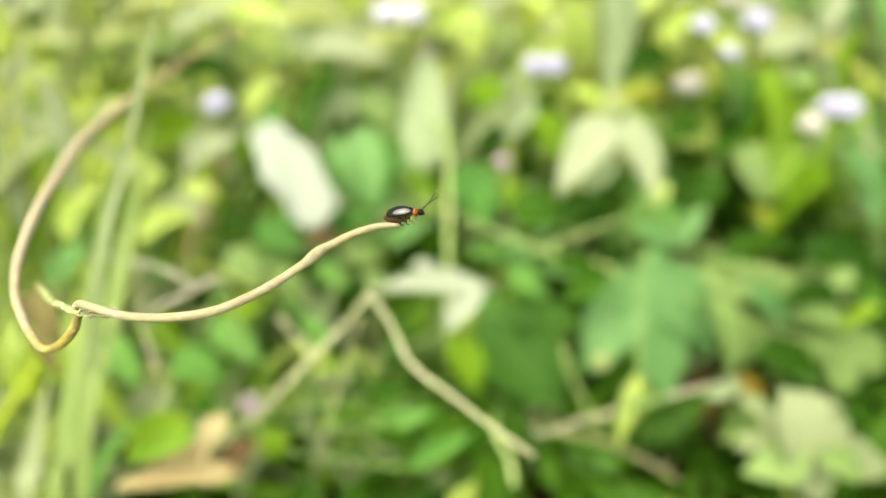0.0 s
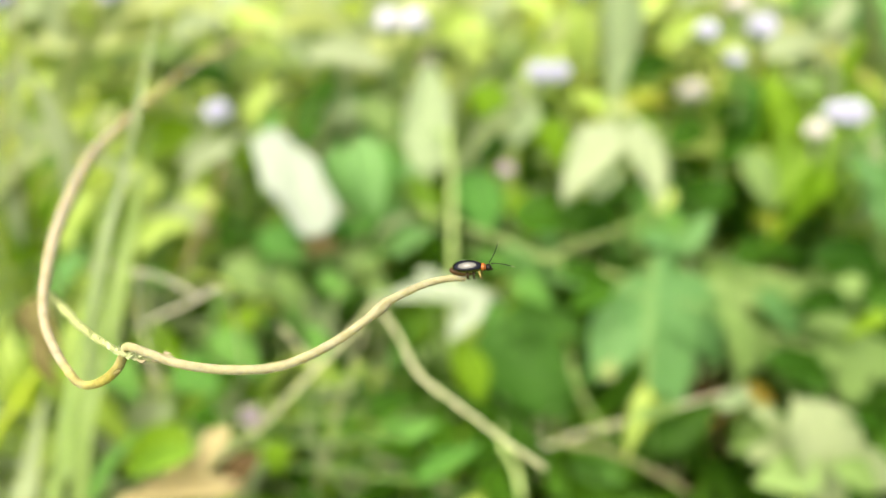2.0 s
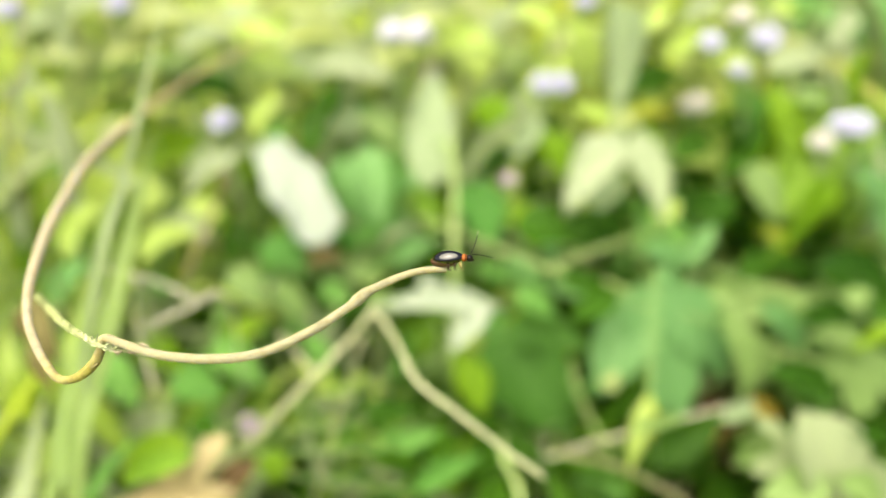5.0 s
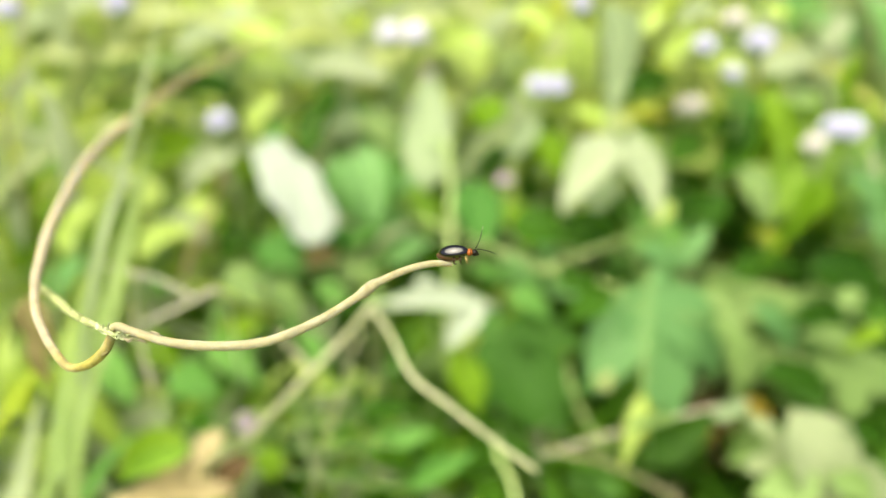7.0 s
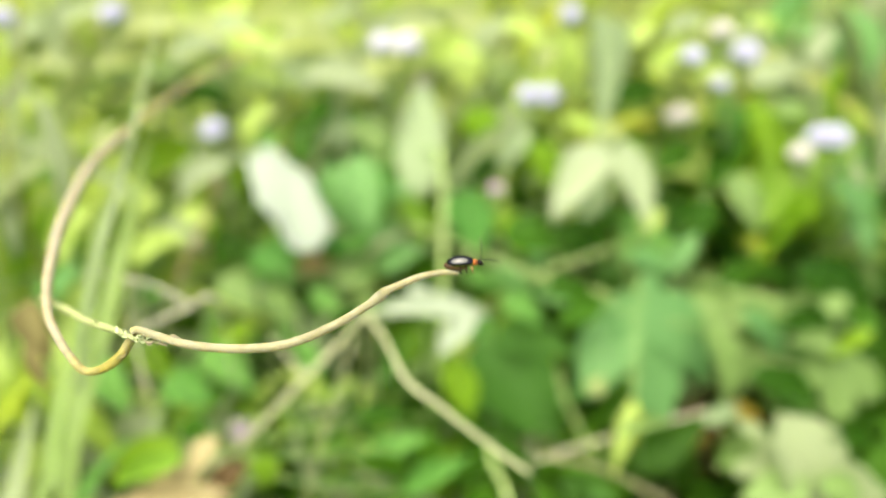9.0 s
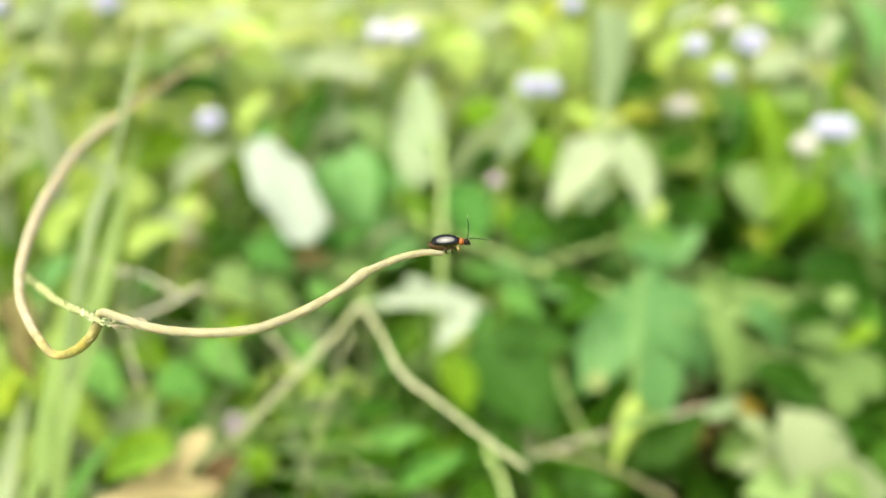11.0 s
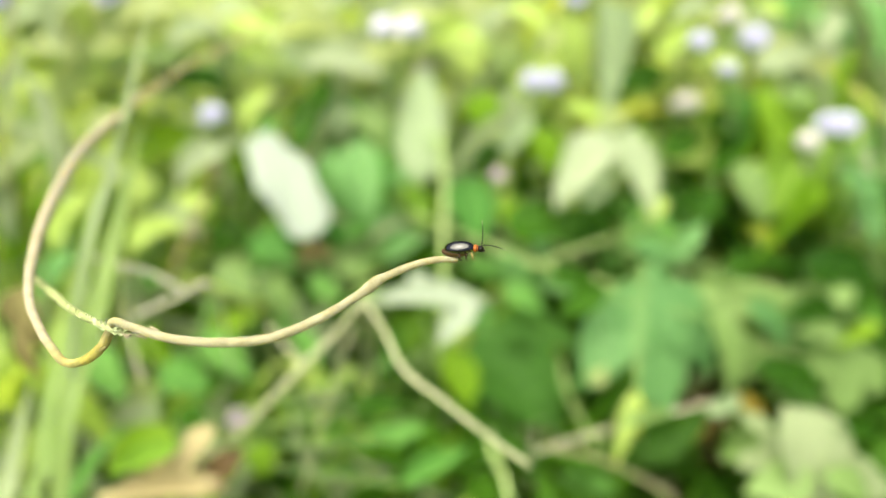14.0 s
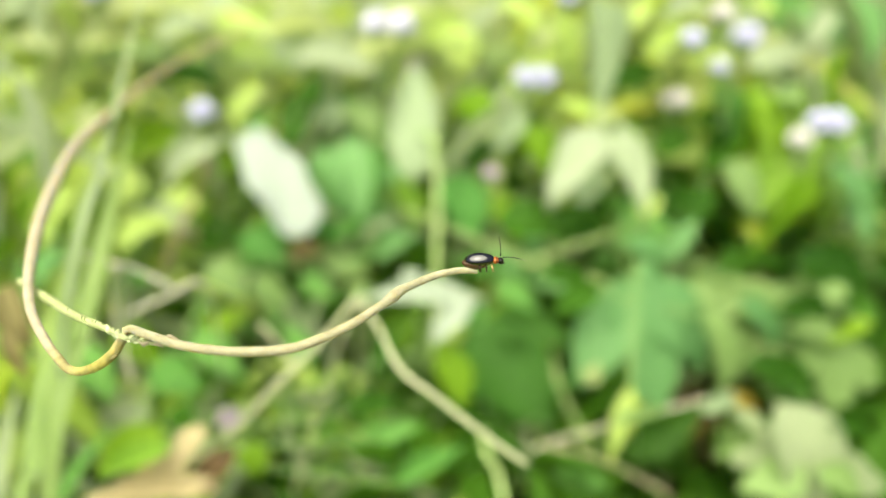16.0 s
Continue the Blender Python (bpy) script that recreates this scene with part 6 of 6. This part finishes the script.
def motions():
    sway = [
        (0, pose(-0.00722, 0.07586, 0.27671, -4.54, -5.38, -2.44)),
        (0.1, pose(-0.00840, 0.07691, 0.27705, -2.88, -4.11, -2.09)),
        (0.2, pose(-0.00838, 0.07730, 0.27675, -2.13, -3.41, -1.83)),
        (0.3, pose(-0.00555, 0.07687, 0.27559, -1.42, -2.78, -1.37)),
        (0.4, pose(-0.00324, 0.07452, 0.27185, -0.42, -2.10, -1.10)),
        (0.5, pose(-0.00338, 0.07458, 0.27207, 0.40, -1.64, -1.24)),
        (0.6, pose(-0.00443, 0.07561, 0.27322, -0.33, -2.12, -1.12)),
        (0.7, pose(-0.00525, 0.07634, 0.27428, -0.53, -2.41, -1.11)),
        (0.8, pose(-0.00388, 0.07545, 0.27325, -0.01, -2.41, -1.04)),
        (0.9, pose(-0.00262, 0.07332, 0.27071, 1.18, -2.18, -1.23)),
        (1, pose(-0.00267, 0.07327, 0.27182, 3.03, -1.77, -2.06)),
        (1.1, pose(-0.00336, 0.07435, 0.27199, 1.10, -2.31, -1.25)),
        (1.2, pose(-0.00425, 0.07559, 0.27292, 0.30, -2.43, -0.96)),
        (1.3, pose(-0.00345, 0.07577, 0.27260, 0.37, -2.21, -0.72)),
        (1.4, pose(-0.00218, 0.07472, 0.27075, 1.34, -1.63, -0.59)),
        (1.5, pose(-0.00132, 0.07421, 0.27008, 3.53, -0.56, -0.67)),
        (1.6, pose(-0.00101, 0.07400, 0.26900, 1.70, -1.11, -0.29)),
        (1.7, pose(-0.00101, 0.07486, 0.26983, 0.87, -1.24, -0.11)),
        (1.8, pose(-0.00127, 0.07517, 0.26995, 0.63, -1.15, -0.07)),
        (1.9, pose(-0.00121, 0.07533, 0.26997, 0.87, -0.88, -0.05)),
        (2, pose(-0.00126, 0.07518, 0.26963, 1.94, -0.23, -0.02)),
        (2.1, pose(-0.00093, 0.07512, 0.26937, 0.79, -0.73, -0.04)),
        (2.2, pose(-0.00158, 0.07585, 0.27037, 0.22, -0.99, -0.12)),
        (2.3, pose(-0.00182, 0.07603, 0.27056, 0.07, -1.08, -0.20)),
        (2.4, pose(-0.00184, 0.07576, 0.27007, 0.24, -1.05, -0.32)),
        (2.5, pose(-0.00174, 0.07538, 0.26940, 0.70, -0.93, -0.56)),
        (2.6, pose(-0.00126, 0.07524, 0.26961, 0.40, -1.10, -0.24)),
        (2.7, pose(-0.00098, 0.07520, 0.26998, 0.29, -1.27, -0.14)),
        (2.8, pose(-0.00118, 0.07507, 0.27022, 0.28, -1.44, -0.25)),
        (2.9, pose(-0.00185, 0.07484, 0.27036, 0.40, -1.65, -0.64)),
        (3, pose(-0.00193, 0.07446, 0.27038, 0.72, -1.87, -1.47)),
        (3.1, pose(-0.00199, 0.07464, 0.27044, 0.43, -1.86, -0.75)),
        (3.2, pose(-0.00223, 0.07501, 0.27090, 0.27, -1.91, -0.55)),
        (3.3, pose(-0.00233, 0.07494, 0.27084, 0.32, -1.96, -0.59)),
        (3.4, pose(-0.00230, 0.07467, 0.27064, 0.57, -2.02, -0.89)),
        (3.5, pose(-0.00197, 0.07434, 0.27051, 1.11, -2.08, -1.77)),
        (3.6, pose(-0.00171, 0.07426, 0.27015, 0.70, -1.93, -0.86)),
        (3.7, pose(-0.00237, 0.07417, 0.26994, 0.51, -1.82, -0.66)),
        (3.8, pose(-0.00259, 0.07418, 0.27004, 0.36, -1.80, -0.67)),
        (3.9, pose(-0.00220, 0.07415, 0.27025, 0.14, -1.90, -0.80)),
        (4, pose(-0.00192, 0.07419, 0.27070, -0.31, -2.23, -1.37)),
        (4.1, pose(-0.00210, 0.07476, 0.27110, -0.07, -1.97, -0.76)),
        (4.2, pose(-0.00267, 0.07473, 0.27072, 0.06, -1.90, -0.66)),
        (5.2, pose(-0.00205, 0.07491, 0.26960, 0.04, -0.73, -0.41)),
        (6.3, pose(-0.00136, 0.07525, 0.26907, 0.06, 0.27, -0.30)),
        (6.4, pose(-0.00105, 0.07501, 0.26858, 0.29, 0.65, -0.14)),
        (6.5, pose(-0.00058, 0.07456, 0.26775, 0.95, 1.26, 0.07)),
        (6.6, pose(0.00008, 0.07429, 0.26758, 0.49, 0.85, 0.11)),
        (6.7, pose(0.00004, 0.07467, 0.26837, 0.23, 0.55, 0.13)),
        (6.8, pose(-0.00009, 0.07462, 0.26846, 0.11, 0.34, 0.09)),
        (6.9, pose(-0.00104, 0.07499, 0.26915, -0.00, 0.13, -0.02)),
        (7, pose(-0.00066, 0.07482, 0.26904, 0.00, -0.00, 0.00)),
        (7.1, pose(-0.00070, 0.07444, 0.26822, -0.01, 0.21, -0.00)),
        (7.2, pose(-0.00047, 0.07517, 0.26904, -0.25, 0.32, 0.06)),
        (7.3, pose(-0.00082, 0.07557, 0.26930, -0.56, 0.42, 0.12)),
        (7.4, pose(-0.00083, 0.07597, 0.26947, -1.02, 0.47, 0.35)),
        (7.5, pose(-0.00040, 0.07579, 0.26861, -1.95, 0.39, 0.95)),
        (7.6, pose(-0.00007, 0.07509, 0.26789, -0.84, 0.84, 0.44)),
        (7.7, pose(-0.00029, 0.07506, 0.26798, -0.52, 0.98, 0.25)),
        (7.8, pose(-0.00041, 0.07534, 0.26837, -0.62, 0.98, 0.27)),
        (7.9, pose(-0.00101, 0.07587, 0.26900, -1.07, 0.88, 0.53)),
        (8, pose(-0.00006, 0.07571, 0.26841, -2.01, 0.68, 1.47)),
        (8.1, pose(0.00101, 0.07522, 0.26763, -0.88, 1.37, 0.98)),
        (8.2, pose(0.00205, 0.07524, 0.26743, -0.49, 1.82, 1.02)),
        (8.3, pose(0.00237, 0.07525, 0.26694, -0.43, 2.20, 1.27)),
        (8.4, pose(0.00239, 0.07556, 0.26665, -0.65, 2.56, 1.91)),
        (8.5, pose(0.00231, 0.07614, 0.26651, -1.27, 2.93, 3.60)),
        (8.6, pose(0.00172, 0.07619, 0.26701, -0.84, 2.66, 1.84)),
        (8.7, pose(0.00190, 0.07672, 0.26793, -0.73, 2.46, 1.28)),
        (8.8, pose(0.00219, 0.07614, 0.26681, -0.57, 2.44, 1.18)),
        (8.9, pose(0.00241, 0.07574, 0.26554, -0.68, 2.41, 1.38)),
        (9, pose(0.00064, 0.07703, 0.26633, -1.63, 2.10, 2.02)),
        (9.1, pose(-0.00144, 0.07705, 0.26743, -1.19, 1.84, 0.50)),
        (9.2, pose(-0.00383, 0.07827, 0.26990, -1.31, 1.48, -0.25)),
        (10.2, pose(-0.00051, 0.07580, 0.26861, -0.39, 0.97, 0.06)),
        (11.3, pose(0.00076, 0.07466, 0.26750, 0.49, 0.80, 0.43)),
        (11.4, pose(0.00243, 0.07428, 0.26687, 0.77, 0.90, 0.51)),
        (11.5, pose(0.00216, 0.07410, 0.26637, 1.16, 1.03, 0.11)),
        (11.6, pose(0.00121, 0.07423, 0.26706, 0.79, 0.73, 0.29)),
        (11.7, pose(-0.00007, 0.07432, 0.26757, 0.60, 0.52, 0.21)),
        (11.8, pose(0.00067, 0.07394, 0.26733, 0.60, 0.41, 0.23)),
        (11.9, pose(0.00132, 0.07336, 0.26673, 0.57, 0.28, 0.13)),
        (12, pose(0.00151, 0.07393, 0.26778, 0.12, -0.10, -0.43)),
        (12.1, pose(0.00025, 0.07493, 0.26930, 0.12, -0.21, -0.03)),
        (12.2, pose(-0.00075, 0.07506, 0.26946, 0.19, -0.34, -0.05)),
        (12.3, pose(-0.00071, 0.07452, 0.26862, 0.46, -0.40, -0.15)),
        (12.4, pose(-0.00037, 0.07395, 0.26772, 0.81, -0.45, -0.41)),
        (12.5, pose(-0.00052, 0.07371, 0.26729, 1.14, -0.59, -1.21)),
        (12.6, pose(-0.00161, 0.07406, 0.26761, 0.85, -0.40, -0.64)),
        (12.7, pose(-0.00175, 0.07483, 0.26853, 0.64, -0.23, -0.39)),
        (12.8, pose(-0.00087, 0.07428, 0.26743, 0.80, 0.10, -0.18)),
        (12.9, pose(0.00002, 0.07390, 0.26651, 1.11, 0.49, -0.02)),
        (13, pose(-0.00017, 0.07405, 0.26632, 1.62, 0.96, -0.02)),
        (13.1, pose(-0.00067, 0.07407, 0.26682, 0.99, 0.53, -0.11)),
        (13.2, pose(-0.00161, 0.07471, 0.26821, 0.64, 0.24, -0.19)),
        (13.3, pose(-0.00046, 0.07428, 0.26797, 0.72, 0.19, -0.07)),
        (13.4, pose(0.00085, 0.07353, 0.26726, 1.10, 0.27, -0.05)),
        (13.5, pose(0.00209, 0.07307, 0.26699, 1.78, 0.45, -0.49)),
        (13.6, pose(0.00182, 0.07319, 0.26699, 1.21, 0.28, 0.22)),
        (13.7, pose(0.00132, 0.07381, 0.26777, 0.86, 0.18, 0.41)),
        (13.8, pose(0.00121, 0.07384, 0.26769, 0.74, 0.17, 0.43)),
        (13.9, pose(0.00102, 0.07378, 0.26747, 0.71, 0.17, 0.30)),
        (14, pose(0.00101, 0.07421, 0.26800, 0.68, 0.15, -0.02)),
        (14.1, pose(0.00104, 0.07407, 0.26746, 0.62, 0.32, 0.30)),
        (14.2, pose(0.00068, 0.07422, 0.26731, 0.55, 0.47, 0.40)),
        (14.3, pose(0.00089, 0.07459, 0.26741, 0.45, 0.62, 0.52)),
        (14.4, pose(0.00118, 0.07471, 0.26700, 0.36, 0.78, 0.68)),
        (14.5, pose(0.00186, 0.07521, 0.26697, 0.11, 0.90, 0.97)),
        (14.6, pose(0.00197, 0.07466, 0.26677, 0.32, 0.88, 0.86)),
        (14.7, pose(0.00182, 0.07502, 0.26773, 0.24, 0.73, 0.78)),
        (14.8, pose(0.00153, 0.07494, 0.26784, 0.13, 0.58, 0.64)),
        (14.9, pose(0.00131, 0.07490, 0.26783, -0.13, 0.36, 0.41)),
        (15, pose(0.00118, 0.07484, 0.26755, -0.89, -0.13, -0.14)),
        (15.1, pose(0.00091, 0.07486, 0.26741, -0.13, 0.52, 0.32)),
        (15.2, pose(0.00097, 0.07530, 0.26764, 0.07, 0.87, 0.56)),
        (15.3, pose(0.00135, 0.07546, 0.26721, 0.16, 1.20, 0.82)),
        (15.4, pose(0.00183, 0.07583, 0.26684, 0.23, 1.58, 1.24)),
        (15.5, pose(0.00239, 0.07581, 0.26557, 0.40, 2.09, 2.11)),
        (15.6, pose(0.00274, 0.07507, 0.26495, 0.56, 2.21, 1.47)),
        (15.7, pose(0.00283, 0.07503, 0.26500, 0.60, 2.37, 1.29)),
        (15.8, pose(0.00278, 0.07501, 0.26466, 0.61, 2.60, 1.35)),
        (15.9, pose(0.00277, 0.07552, 0.26472, 0.59, 2.94, 1.78)),
        (16, pose(0.00317, 0.07613, 0.26453, 0.77, 3.52, 3.04)),
    ]
    walk(tendril, sway)
    walk(spike, sway)
    walk(beetle, sway)
    # the arch is rooted among the weeds: it pivots at the hook and its far end stays where it grows
    joint, rooted = Vector((-0.05141, -0.00358, -0.0134)), Vector((-0.07729, 0.23155, -0.03819))
    held = TIP + rooted
    turned = []
    for t, m in sway:
        at = m @ joint
        q = (rooted - joint).rotation_difference(held - at)
        turned.append((t, m.inverted() @ Matrix.Translation(at) @ q.to_matrix().to_4x4() @ Matrix.Translation(-joint)))
    for piece in arches:
        walk(piece, turned)
    # the shoot rolls a little about the line from the hook to its tip: (seconds, degrees)
    near, far = Vector((-0.04172, -0.00554, -0.00632)), Vector((0.00184, 0.00029, -0.00011))
    roll = [(0, 3), (0.5, 9), (1, 14), (1.5, 15), (2, 7), (2.5, 4), (4, 4), (7, 0), (9, 1), (12, 0), (16, 0)]
    walk(shoot, [(t, Matrix.Translation(near) @ Matrix.Rotation(radians(a), 4, far - near) @ Matrix.Translation(-near)) for t, a in roll])
    # each antenna turns about its root on the head: (seconds, degrees above the forward line)
    raised = [(0, 45), (0.1, 70), (0.3, 50), (0.5, 58), (0.8, 78), (1.2, 68), (1.5, 42), (1.9, 62), (3, 60), (4, 60), (4.2, 68), (6.3, 64), (7, 68), (7.5, 84), (8, 106), (8.3, 92), (9.2, 86), (12, 88), (13, 84), (16, 93)]
    level = [(0, 38), (0.1, 2), (0.5, -12), (1, -8), (1.5, -4), (2, -5), (4, -6), (7, -12), (7.5, -10), (8, 8), (8.3, 4), (9, -4), (11.5, -2), (12.5, -8), (14.3, -8), (16, -2)]
    for ob, rows, root, bow in ((feelers[0], raised, (0.00496, 0.00171, 0.00135), 180), (feelers[1], level, (0.00514, 0.001, 0.00172), 0)):
        flip = Matrix.Rotation(radians(bow), 4, "X")
        plane = Matrix((RIGHT, AWAY, UPWARD)).transposed().to_4x4()
        walk(ob, [(t, Matrix.Translation(root) @ Matrix.Rotation(radians(a), 4, -AWAY) @ plane @ flip) for t, a in rows])


motions()
